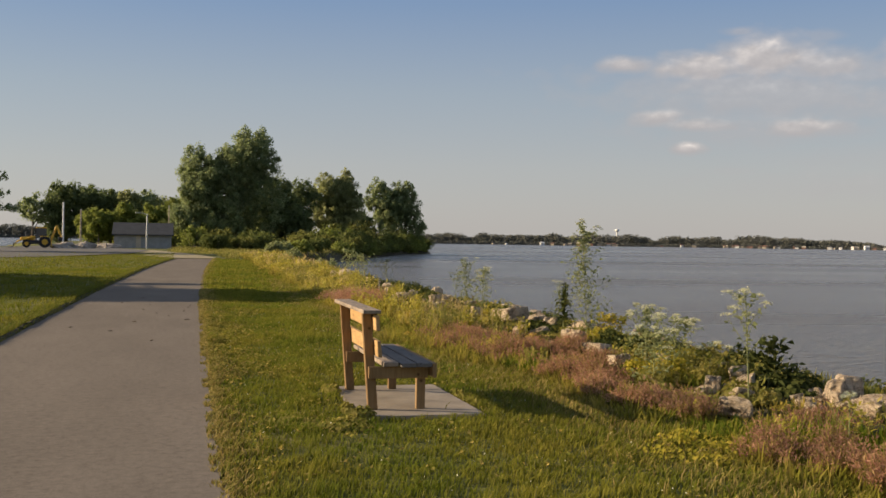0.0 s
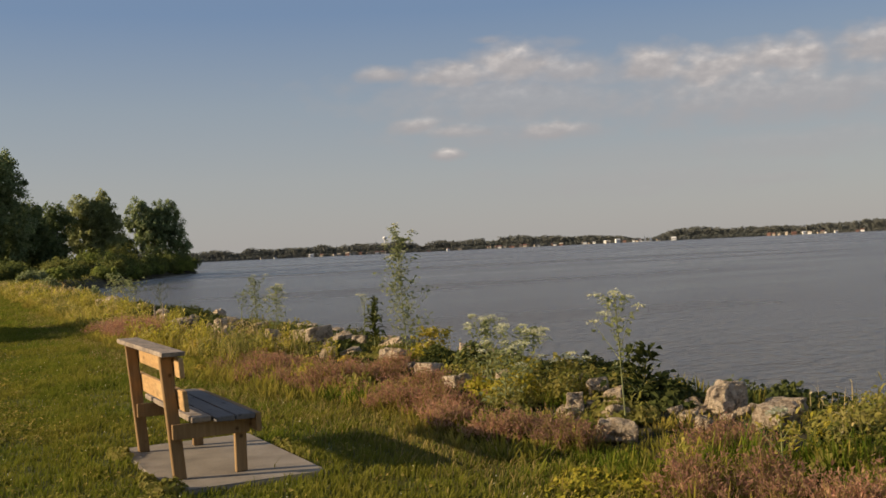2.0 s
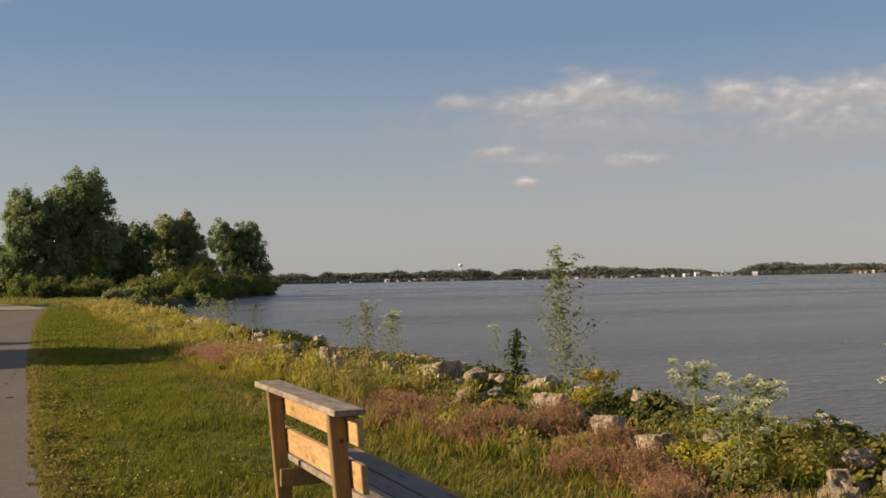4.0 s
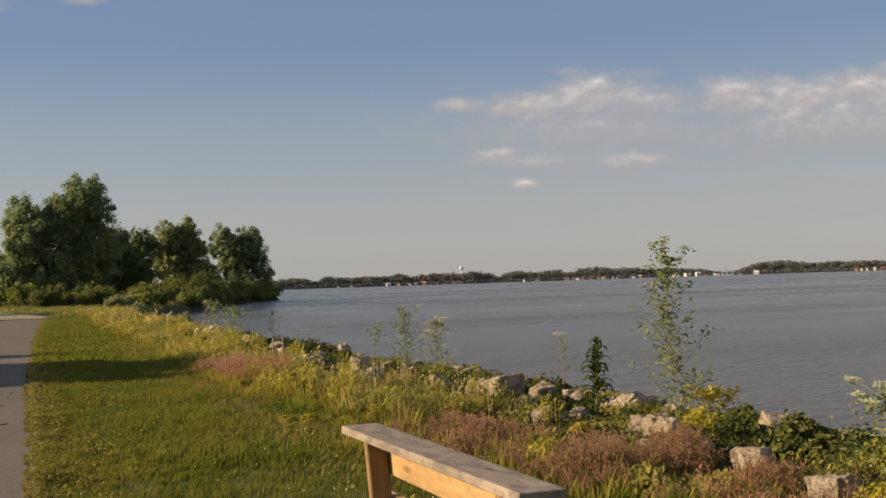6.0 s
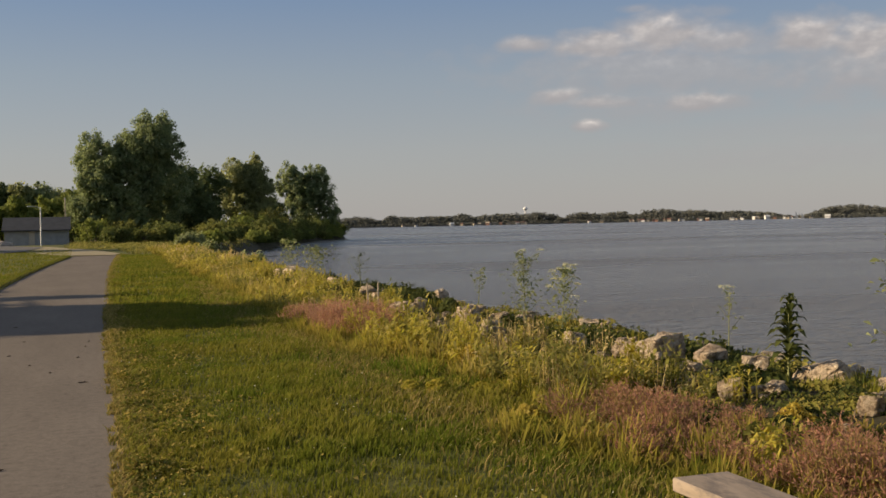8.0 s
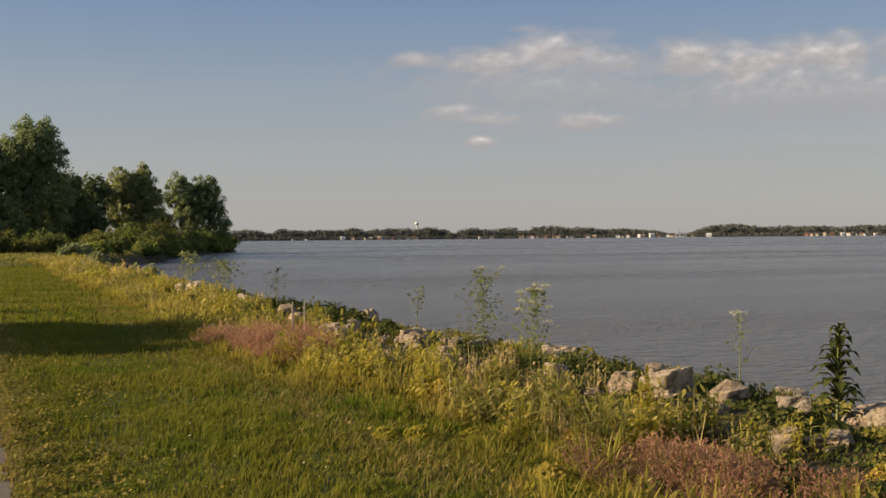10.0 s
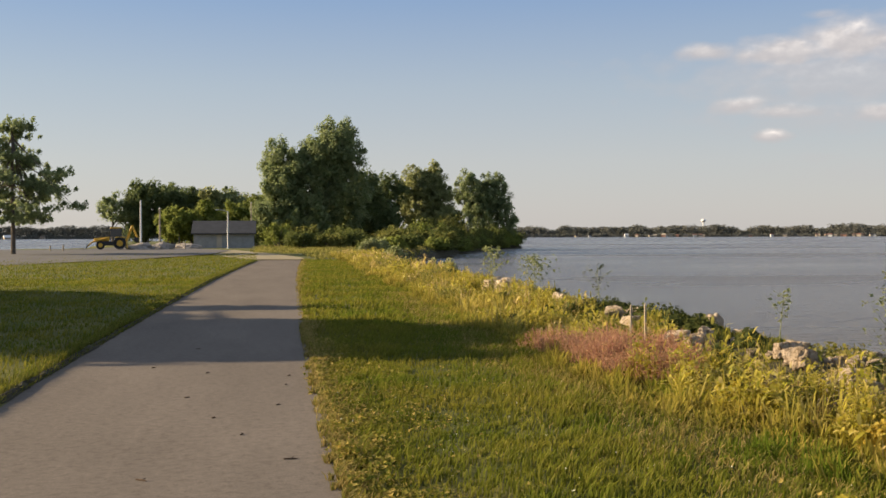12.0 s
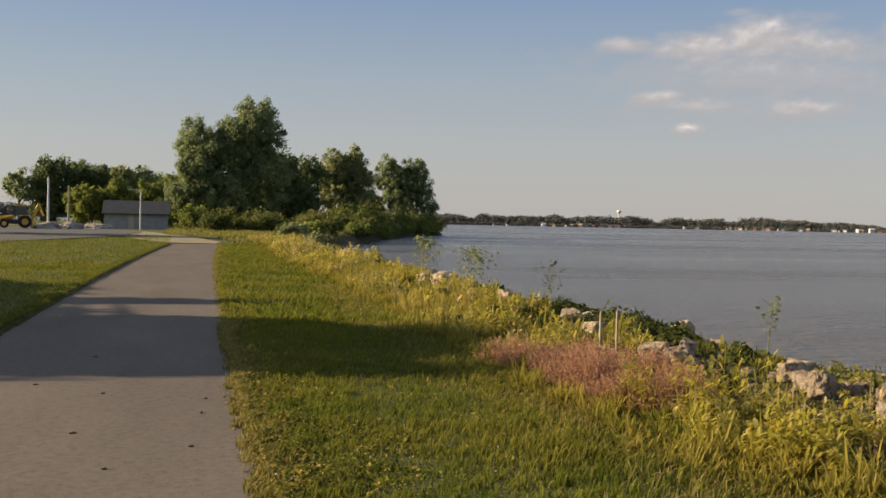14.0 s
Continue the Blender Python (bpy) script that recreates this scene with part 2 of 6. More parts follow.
m_rock = Mat("limestone_riprap", 0.9, 0, 0.2)
_r = m_rock.noise(4.5, 7, 0.7, m_rock.coords())
_r2 = m_rock.noise(24.0, 5, 0.7, m_rock.coords())
_c = m_rock.ramp(_r, [(0.36, (0.13, 0.090, 0.058)), (0.44, (0.40, 0.285, 0.178)), (0.53, (0.76, 0.60, 0.42)), (0.75, (0.82, 0.70, 0.54))])
_c = m_rock.mix(0.85, _c, m_rock.ramp(_r2, [(0.35, (0.36, 0.31, 0.26)), (0.46, (1.0, 1.0, 1.0)), (0.72, (1.1, 1.1, 1.08))]), "MULTIPLY")
_c = m_rock.mix(0.25, _c, m_rock.ramp(m_rock.objrand(), [(0.0, (0.30, 0.24, 0.18)), (0.4, (0.82, 0.66, 0.47)), (1.0, (0.62, 0.55, 0.46))]))
m_rock.color(_c).bump(m_rock.math("ADD", m_rock.math("MULTIPLY", _r2, 0.5), _r), 1.0, 0.12)
m_rock = m_rock.m

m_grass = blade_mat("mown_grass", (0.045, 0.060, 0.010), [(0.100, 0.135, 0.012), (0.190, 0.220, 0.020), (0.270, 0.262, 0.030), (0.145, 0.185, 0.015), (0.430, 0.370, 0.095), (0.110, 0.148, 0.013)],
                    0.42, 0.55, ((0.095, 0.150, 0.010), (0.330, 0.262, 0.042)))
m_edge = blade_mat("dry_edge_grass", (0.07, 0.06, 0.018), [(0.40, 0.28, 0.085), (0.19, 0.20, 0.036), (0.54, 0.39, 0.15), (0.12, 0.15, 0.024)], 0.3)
# Grass colour darkened to carry the shaded rim beside the asphalt
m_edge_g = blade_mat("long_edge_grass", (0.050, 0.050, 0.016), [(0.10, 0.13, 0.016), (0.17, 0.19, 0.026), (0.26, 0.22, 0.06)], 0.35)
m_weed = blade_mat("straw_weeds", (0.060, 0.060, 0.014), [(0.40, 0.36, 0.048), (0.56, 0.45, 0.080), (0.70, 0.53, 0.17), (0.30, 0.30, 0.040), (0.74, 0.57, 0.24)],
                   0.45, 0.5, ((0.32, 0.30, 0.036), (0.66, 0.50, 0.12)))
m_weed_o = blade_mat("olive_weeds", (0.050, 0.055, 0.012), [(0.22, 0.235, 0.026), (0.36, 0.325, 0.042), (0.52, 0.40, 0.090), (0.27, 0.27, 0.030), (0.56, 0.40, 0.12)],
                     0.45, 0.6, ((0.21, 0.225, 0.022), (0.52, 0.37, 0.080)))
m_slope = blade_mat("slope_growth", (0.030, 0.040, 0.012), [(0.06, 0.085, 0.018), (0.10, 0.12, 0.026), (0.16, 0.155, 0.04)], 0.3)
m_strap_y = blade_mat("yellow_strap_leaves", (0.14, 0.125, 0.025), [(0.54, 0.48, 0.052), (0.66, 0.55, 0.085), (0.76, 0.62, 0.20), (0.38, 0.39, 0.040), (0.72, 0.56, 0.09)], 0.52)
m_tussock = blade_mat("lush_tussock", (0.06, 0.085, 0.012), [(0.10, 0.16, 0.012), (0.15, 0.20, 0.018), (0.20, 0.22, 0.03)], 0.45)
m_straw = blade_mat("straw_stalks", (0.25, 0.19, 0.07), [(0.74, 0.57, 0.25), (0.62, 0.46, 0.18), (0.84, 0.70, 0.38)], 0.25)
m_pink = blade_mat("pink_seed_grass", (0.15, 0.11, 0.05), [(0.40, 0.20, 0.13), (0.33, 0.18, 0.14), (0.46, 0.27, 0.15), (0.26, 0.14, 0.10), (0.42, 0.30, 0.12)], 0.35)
m_leaf_y = leaf_mat("yellow_green_leaves", [(0.36, 0.330, 0.048), (0.50, 0.43, 0.075), (0.64, 0.52, 0.15), (0.28, 0.275, 0.040)], 0.5)
m_leaf_g = leaf_mat("green_weed_leaves", [(0.17, 0.185, 0.036), (0.26, 0.245, 0.060), (0.37, 0.315, 0.095), (0.205, 0.195, 0.044)], 0.5)
m_leaf_d = leaf_mat("dark_weed_leaves", [(0.042, 0.056, 0.015), (0.068, 0.084, 0.022), (0.105, 0.115, 0.032)], 0.35)
m_leaf_b = leaf_mat("blue_green_leaves", [(0.24, 0.275, 0.125), (0.33, 0.36, 0.18), (0.18, 0.22, 0.09), (0.46, 0.47, 0.29)], 0.5)
m_stem = plain("weed_stem", (0.20, 0.21, 0.08), 0.7, 0, 0.25, 20)
m_clover = leaf_mat("clover_leaves", [(0.11, 0.135, 0.018), (0.22, 0.21, 0.034), (0.52, 0.39, 0.12), (0.08, 0.110, 0.015), (0.34, 0.29, 0.06)], 0.35)
m_seed = leaf_mat("pink_seed_heads", [(0.52, 0.27, 0.20), (0.42, 0.215, 0.16), (0.60, 0.36, 0.24), (0.32, 0.17, 0.12), (0.54, 0.37, 0.19)], 0.45)
m_seed_d = leaf_mat("maroon_seed_heads", [(0.42, 0.21, 0.155), (0.30, 0.15, 0.12), (0.50, 0.29, 0.20), (0.24, 0.13, 0.09), (0.34, 0.28, 0.09)], 0.45)
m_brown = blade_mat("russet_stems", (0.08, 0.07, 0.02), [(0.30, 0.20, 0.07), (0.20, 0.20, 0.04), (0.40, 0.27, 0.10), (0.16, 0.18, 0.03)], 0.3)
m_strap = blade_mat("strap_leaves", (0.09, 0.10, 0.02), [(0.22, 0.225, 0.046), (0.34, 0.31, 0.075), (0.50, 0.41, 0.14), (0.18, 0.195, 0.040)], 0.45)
m_yellow = leaf_mat("yellow_leaves", [(0.56, 0.41, 0.06), (0.46, 0.35, 0.06), (0.64, 0.50, 0.13)], 0.45)
m_yclump = leaf_mat("yellow_clump_leaves", [(0.26, 0.25, 0.028), (0.36, 0.32, 0.040), (0.46, 0.37, 0.060), (0.20, 0.21, 0.024)], 0.45)
m_umbel = leaf_mat("cream_flowers", [(0.70, 0.70, 0.52), (0.80, 0.79, 0.64), (0.58, 0.60, 0.36)], 0.4)
m_bark = plain("grey_bark", (0.12, 0.10, 0.08), 0.95, 0, 0.35, 3.0)
m_crown = leaf_mat("cottonwood_leaves", [(0.185, 0.240, 0.110), (0.250, 0.305, 0.150), (0.350, 0.390, 0.215), (0.210, 0.265, 0.122)], 0.5)
m_crown_l = leaf_mat("young_willow_leaves", [(0.170, 0.215, 0.050), (0.225, 0.265, 0.066), (0.290, 0.310, 0.090)], 0.45)
m_crown_o = leaf_mat("olive_leaves", [(0.235, 0.265, 0.115), (0.315, 0.340, 0.155), (0.410, 0.420, 0.215)], 0.5)
# Cottonwood green taken darker; the wood's deep shade is put into the colour
m_crown_d = leaf_mat("deep_wood_leaves", [(0.105, 0.145, 0.062), (0.145, 0.185, 0.080), (0.195, 0.230, 0.105)], 0.45)
m_shrub = leaf_mat("shrub_leaves", [(0.085, 0.110, 0.032), (0.130, 0.155, 0.045), (0.190, 0.210, 0.070)], 0.4)
m_shrub_o = leaf_mat("olive_shrub_leaves", [(0.120, 0.135, 0.035), (0.175, 0.185, 0.050), (0.240, 0.235, 0.075)], 0.4)
# Air haze over the distance is put into this grey leaf colour
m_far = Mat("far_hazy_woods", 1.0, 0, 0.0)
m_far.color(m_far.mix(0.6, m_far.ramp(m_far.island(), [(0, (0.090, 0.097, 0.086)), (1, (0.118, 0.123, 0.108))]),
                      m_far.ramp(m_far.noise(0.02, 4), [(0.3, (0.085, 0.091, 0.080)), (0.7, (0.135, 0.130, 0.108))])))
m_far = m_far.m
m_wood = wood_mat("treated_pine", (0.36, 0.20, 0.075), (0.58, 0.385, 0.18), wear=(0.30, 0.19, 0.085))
# Same pine coloured darker, for the shaded faces of posts, legs and apron
m_wood_v = wood_mat("treated_pine_shaded", (0.18, 0.105, 0.043), (0.33, 0.212, 0.098), 0.75, (14, 14, 1.2))
m_wood_top = wood_mat("weathered_grey_plank", (0.19, 0.145, 0.105), (0.40, 0.32, 0.24), wear=(0.14, 0.115, 0.095))
# Dark plank colour carries the shade on the outer seat
m_wood_seat = wood_mat("shaded_seat_plank", (0.085, 0.078, 0.074), (0.17, 0.155, 0.145))
m_white = plain("white_paint", (0.72, 0.71, 0.68), 0.6, 0, 0.1, 0.5)
m_tan = plain("tan_siding", (0.42, 0.36, 0.28), 0.7, 0, 0.15, 0.5)
m_roofg = plain("grey_shingle", (0.040, 0.043, 0.048), 0.85, 0, 0.2, 1.2)
m_roofr = plain("red_brown_roof", (0.17, 0.085, 0.065), 0.85, 0, 0.2, 0.6)
m_block = plain("grey_block_wall", (0.30, 0.30, 0.29), 0.9, 0, 0.15, 1.4)
m_galv = plain("galvanised_steel", (0.42, 0.43, 0.43), 0.45, 0.6, 0.1, 3)
m_polew = plain("weathered_pole_wood", (0.36, 0.30, 0.22), 0.85, 0, 0.2, 2)
m_yel = plain("machine_yellow", (0.62, 0.36, 0.04), 0.5, 0, 0.15, 2)
m_blk = plain("black_rubber", (0.025, 0.025, 0.025), 0.8, 0, 0.2, 4)
m_dark = plain("dark_steel", (0.06, 0.06, 0.06), 0.5, 0.5, 0.2, 4)
m_glass = Mat("cab_glass", 0.08, 0, 0.6).color((0.03, 0.035, 0.04)).m
m_twig = plain("dead_twig", (0.085, 0.055, 0.035), 0.9, 0, 0.3, 30)
m_dirtpile = plain("pale_rubble", (0.30, 0.265, 0.225), 0.95, 0, 0.3, 1.5)


# ---------------------------------------------------------------- mesh helpers
def mesh_np(name, verts, loops, sizes, mat, attrs=None, smooth=False):
    """A mesh from numpy arrays: verts (N,3), loop vertex indices, and the face sizes."""
    me = bpy.data.meshes.new(name)
    verts = np.asarray(verts, dtype=np.float32)
    loops = np.asarray(loops, dtype=np.int32)
    sizes = np.asarray(sizes, dtype=np.int32)
    me.vertices.add(len(verts))
    me.vertices.foreach_set("co", verts.ravel())
    me.loops.add(len(loops))
    me.loops.foreach_set("vertex_index", loops)
    me.polygons.add(len(sizes))
    starts = np.concatenate([[0], np.cumsum(sizes)[:-1]]).astype(np.int32)
    me.polygons.foreach_set("loop_start", starts)
    me.polygons.foreach_set("use_smooth", np.full(len(sizes), bool(smooth)))
    me.update(calc_edges=True)
    for key, vals in (attrs or {}).items():
        a = me.attributes.new(key, "FLOAT", "POINT")
        a.data.foreach_set("value", np.asarray(vals, dtype=np.float32))
    me.materials.append(mat)
    return me


def thing(name, me=None, label="", category="", group="", kind="", at=None, parent=None):
    ob = new(name, me)
    if at is not None:
        ob.location = at
    if parent is not None:
        ob.parent = parent
    return tagged(ob, label, category, group, kind)


def part(name, bm, material, parent, label=""):
    """Link a bmesh as one mesh object under a thing or under a part."""
    me = bpy.data.meshes.new(name)
    bm.to_mesh(me)
    bm.free()
    me.materials.append(material)
    ob = new(name, me)
    ob.parent = parent
    return tagged(ob, label)


def bm_box(x0, x1, y0, y1, z0, z1, bevel=0.0, jitter=0.0, rng=None, segs=1):
    bm = bmesh.new()
    bmesh.ops.create_cube(bm, size=1.0)
    for v in bm.verts:
        v.co = Vector(((x0 + x1) / 2 + v.co.x * (x1 - x0), (y0 + y1) / 2 + v.co.y * (y1 - y0), (z0 + z1) / 2 + v.co.z * (z1 - z0)))
        if rng is not None:
            v.co += Vector((rng.uniform(-jitter, jitter), rng.uniform(-jitter, jitter), rng.uniform(-jitter, jitter)))
    if bevel:
        bmesh.ops.bevel(bm, geom=bm.edges[:], offset=bevel, segments=segs, affect="EDGES")
    return bm


def bm_tube(p, q, r0, r1, n=8, caps=True, bm=None):
    own = bm if bm is not None else bmesh.new()
    p, q = Vector(p), Vector(q)
    axis = (q - p)
    m = Matrix.Translation((p + q) / 2) @ axis.to_track_quat("Z", "Y").to_matrix().to_4x4()
    bmesh.ops.create_cone(own, cap_ends=caps, segments=n, radius1=r0, radius2=r1, depth=axis.length, matrix=m)
    return own


def blades(name, pts, h, w, mat, lean=0.35, curl=0.25, seed=0, kind="stuff", label="", category="grass", wind=(0.25, -0.05)):
    """Many grass blades, each of two joints, in one mesh."""
    r = np.random.default_rng(seed)
    n = len(pts)
    h = np.broadcast_to(h, n) * r.uniform(0.6, 1.25, n)
    w = np.broadcast_to(w, n) * r.uniform(0.7, 1.3, n)
    a = r.uniform(0, 2 * np.pi, n)
    side = np.stack([np.cos(a), np.sin(a), 0 * a], 1)
    la = r.uniform(0, 2 * np.pi, n)
    lv = np.stack([np.cos(la), np.sin(la), 0 * a], 1) * (r.uniform(0, 1, n) ** 1.0 * lean)[:, None]
    lv[:, 0] += wind[0] * lean
    lv[:, 1] += wind[1] * lean
    up = np.array([0, 0, 1.0])
    mid = pts + (lv * 0.45 + up * 0.55) * h[:, None]
    tip = mid + (lv * (1 + curl * 2) * 0.6 + up * (0.45 - 0.3 * curl * r.uniform(0, 1, n))[:, None]) * h[:, None]
    hw = side * (w / 2)[:, None]
    foot = pts - up * 0.02
    v = np.stack([foot - hw, foot + hw, mid + hw * 0.8, mid - hw * 0.8, tip], 1).reshape(-1, 3)
    b = (np.arange(n) * 5)[:, None]
    loops = np.concatenate([b + np.array([0, 1, 2, 3]), b + np.array([3, 2, 4])], 1).ravel()
    sizes = np.tile([4, 3], n)
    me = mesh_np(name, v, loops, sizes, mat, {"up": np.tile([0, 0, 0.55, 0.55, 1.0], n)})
    return thing(name, me, label, category, "", kind)


def leaf_arrays(pts, nrm, size, r, aspect=0.55, fold=0.2):
    """Folded diamond leaves at pts that face along nrm: verts, loops, sizes."""
    n = len(pts)
    size = np.broadcast_to(size, n)[:, None]
    rnd = r.normal(size=(n, 3))
    t = np.cross(nrm, rnd)
    t /= np.linalg.norm(t, axis=1, keepdims=True) + 1e-9
    s = np.cross(nrm, t)
    nn = nrm / (np.linalg.norm(nrm, axis=1, keepdims=True) + 1e-9)
    a = pts - t * size * 0.5
    c = pts + t * size * 0.5
    b = pts + s * size * 0.5 * aspect + nn * size * fold
    d = pts - s * size * 0.5 * aspect + nn * size * fold
    v = np.stack([a, b, c, d], 1).reshape(-1, 3)
    k = (np.arange(n) * 4)[:, None]
    loops = np.concatenate([k + np.array([0, 1, 2]), k + np.array([0, 2, 3])], 1).ravel()
    return v, loops, np.full(2 * n, 3)


def leaves(name, pts, nrm, size, mat, seed=0, aspect=0.55, parent=None, label="", category="", kind="", fold=0.2):
    r = np.random.default_rng(seed)
    v, l, s = leaf_arrays(np.asarray(pts), np.asarray(nrm), size, r, aspect, fold)
    return thing(name, mesh_np(name, v, l, s, mat), label, category, "", kind, None, parent)


# ---------------------------------------------------------------- the lie of the land
WATER = -1.6
SHORE = np.array([(9.3, -90), (9.3, 30), (9.4, 70), (13, 113), (34, 190), (54, 246), (64, 264), (50, 277), (20, 332), (-46, 336), (-38, 262), (-27.5, 206),
                  (-25, 165), (-26, 148), (-60, 137), (-150, 132), (-420, 130), (-420, -90)], dtype=float)


def shore_dist(x, y):
    """Distance to the shoreline, positive on land."""
    x, y = np.asarray(x, float), np.asarray(y, float)
    best = np.full(x.shape, 1e9)
    inside = np.zeros(x.shape, bool)
    for (ax, ay), (bx, by) in zip(SHORE, np.roll(SHORE, -1, 0)):
        dx, dy = bx - ax, by - ay
        t = np.clip(((x - ax) * dx + (y - ay) * dy) / (dx * dx + dy * dy), 0, 1)
        best = np.minimum(best, np.hypot(x - ax - t * dx, y - ay - t * dy))
        cross = ((ay > y) != (by > y)) & (x < (bx - ax) * (y - ay) / (by - ay + 1e-12) + ax)
        inside ^= cross
    return np.where(inside, best, -best)


def path_right(y):
    return 0.15 + 0.006 * y + 0.00029 * y * y


def land(x, y):
    """Height of the ground."""
    x, y = np.asarray(x, float), np.asarray(y, float)
    d = shore_dist(x, y)
    ramp = np.clip((d + 1.4) / 3.6, 0, 1)
    ramp = ramp * ramp * (3 - 2 * ramp)
    topz = -0.03 - 0.10 * np.clip((y - 50) / 40, 0, 1)
    crest = 0.17 * np.exp(-((d - 3.2) / 0.95) ** 2)
    bumps = 0.012 * np.sin(x * 1.7 + y * 0.6) * np.sin(y * 0.9 - x * 0.3) * (d > 1)
    fall = np.where((x > 2) & (y < 90), -0.06 * np.clip((x - 2.6) / 2.0, 0, 1), 0)
    lawn = np.where((x < path_right(np.maximum(y, 0)) - 3.0) & (x > -60), 0.06, 0)
    topz = topz + lawn
    return WATER - 1.0 + (topz + crest + fall + bumps - (WATER - 1.0)) * ramp


def land1(x, y):
    return float(land(np.array([x]), np.array([y]))[0])


xs = np.unique(np.concatenate([np.linspace(-420, -40, 40), np.linspace(-40, -4, 37), np.linspace(-4, 11, 76), np.linspace(11, 70, 60), np.linspace(70, 200, 10)]))
ys = np.unique(np.concatenate([np.linspace(-90, -6, 22), np.linspace(-6, 45, 171), np.linspace(45, 120, 100), np.linspace(120, 340, 110), np.linspace(340, 400, 4)]))
gx, gy = np.meshgrid(xs, ys)
gz = land(gx, gy)
nx, ny = len(xs), len(ys)
gi = np.arange(nx * ny).reshape(ny, nx)
quads = np.stack([gi[:-1, :-1], gi[:-1, 1:], gi[1:, 1:], gi[1:, :-1]], -1).reshape(-1)
thing("ground", mesh_np("ground", np.stack([gx, gy, gz], -1).reshape(-1, 3), quads, np.full((nx - 1) * (ny - 1), 4), m_ground, smooth=True),
      "mown green and tan turf running down to the lake", "ground", kind="structure")


def sheet(name, pts, z, mat, label, category):
    bm = bmesh.new()
    bm.faces.new([bm.verts.new((x, y, z)) for x, y in pts])
    me = bpy.data.meshes.new(name)
    bm.to_mesh(me)
    bm.free()
    me.materials.append(mat)
    return thing(name, me, label, category, kind="structure")


sheet("water", [(-4500, -600), (4500, -600), (4500, 4600), (-4500, 4600)], WATER, m_water, "grey rippled lake water under a hazy sky", "lake")

# the asphalt path: a thick ribbon with slightly ragged edges
py = np.arange(-12, 83.1, 0.25)
rng = np.random.default_rng(3)
right = path_right(np.maximum(py, 0)) + rng.normal(0, 0.018, len(py))
left = path_right(np.maximum(py, 0)) - 2.95 + rng.normal(0, 0.018, len(py))
pz = land(0 * py, py)
rowsv = []
for k, (xx, zz) in enumerate(((left, -0.08), (left, 0.015), (left * 0.5 + right * 0.5, 0.017), (right, 0.015), (right, -0.08))):
    rowsv.append(np.stack([xx, py, pz * 0 + zz - 0.012 - 0.10 * np.clip((py - 50) / 40, 0, 1)], 1))
pv = np.stack(rowsv, 1).reshape(-1, 3)
n = len(py)
pi = np.arange(n * 5).reshape(n, 5)
pq = np.stack([pi[:-1, :-1], pi[:-1, 1:], pi[1:, 1:], pi[1:, :-1]], -1).reshape(-1)
thing("path", mesh_np("path", pv, pq, np.full((n - 1) * 4, 4), m_path), "worn pale grey asphalt footpath with ragged edges", "path", kind="structure")

# the raised turf edge along the lawn side, its dark colour standing for overhang shade
ey = np.arange(-12, 80.1, 0.2)
er_ = np.random.default_rng(8)
el_ = path_right(np.maximum(ey, 0)) - 2.95
ez = land(el_ - 0.5, ey)
foot_x, lip_x = el_ + 0.025 + er_.normal(0, 0.015, len(ey)), el_ - 0.02 + er_.normal(0, 0.015, len(ey))
ev = np.stack([np.stack([el_ - 0.14, ey, ez - 0.02], 1), np.stack([lip_x, ey, ez + 0.025 + er_.normal(0, 0.006, len(ey))], 1), np.stack([foot_x, ey, ez * 0 + 0.006 - 0.10 * np.clip((ey - 50) / 40, 0, 1)], 1)], 1).reshape(-1, 3)
ei = np.arange(len(ey) * 3).reshape(len(ey), 3)
eq = np.stack([ei[:-1, :-1], ei[:-1, 1:], ei[1:, 1:], ei[1:, :-1]], -1).reshape(-1)
thing("turf_edge", mesh_np("turf_edge", ev, eq, np.full((len(ey) - 1) * 2, 4), m_edge_shade), "raised turf edge along the asphalt, coloured dark for overhang shade", "turf edge", kind="structure")

sheet("parking_lot", [(-80, 60), (-17, 66), (-9, 84), (-4.5, 103), (-3.5, 128), (-9, 150), (-10, 172), (-22, 172), (-22, 163), (-23.0, 150.5), (-25.0, 149), (-59, 136.0), (-80, 135)], 0.0, m_lot, "flat grey asphalt parking lot by the water", "parking lot")
sheet("gravel_track", [(-4.6, 106), (-2.6, 92), (-1.0, 84), (2.35, 82.5), (2.9, 87), (2.2, 95), (0.2, 112), (-3.0, 132), (-9, 151), (-9.5, 147), (-5.0, 126), (-3.9, 115)], -0.04, m_gravel, "pale tan gravel track beyond the path", "track")


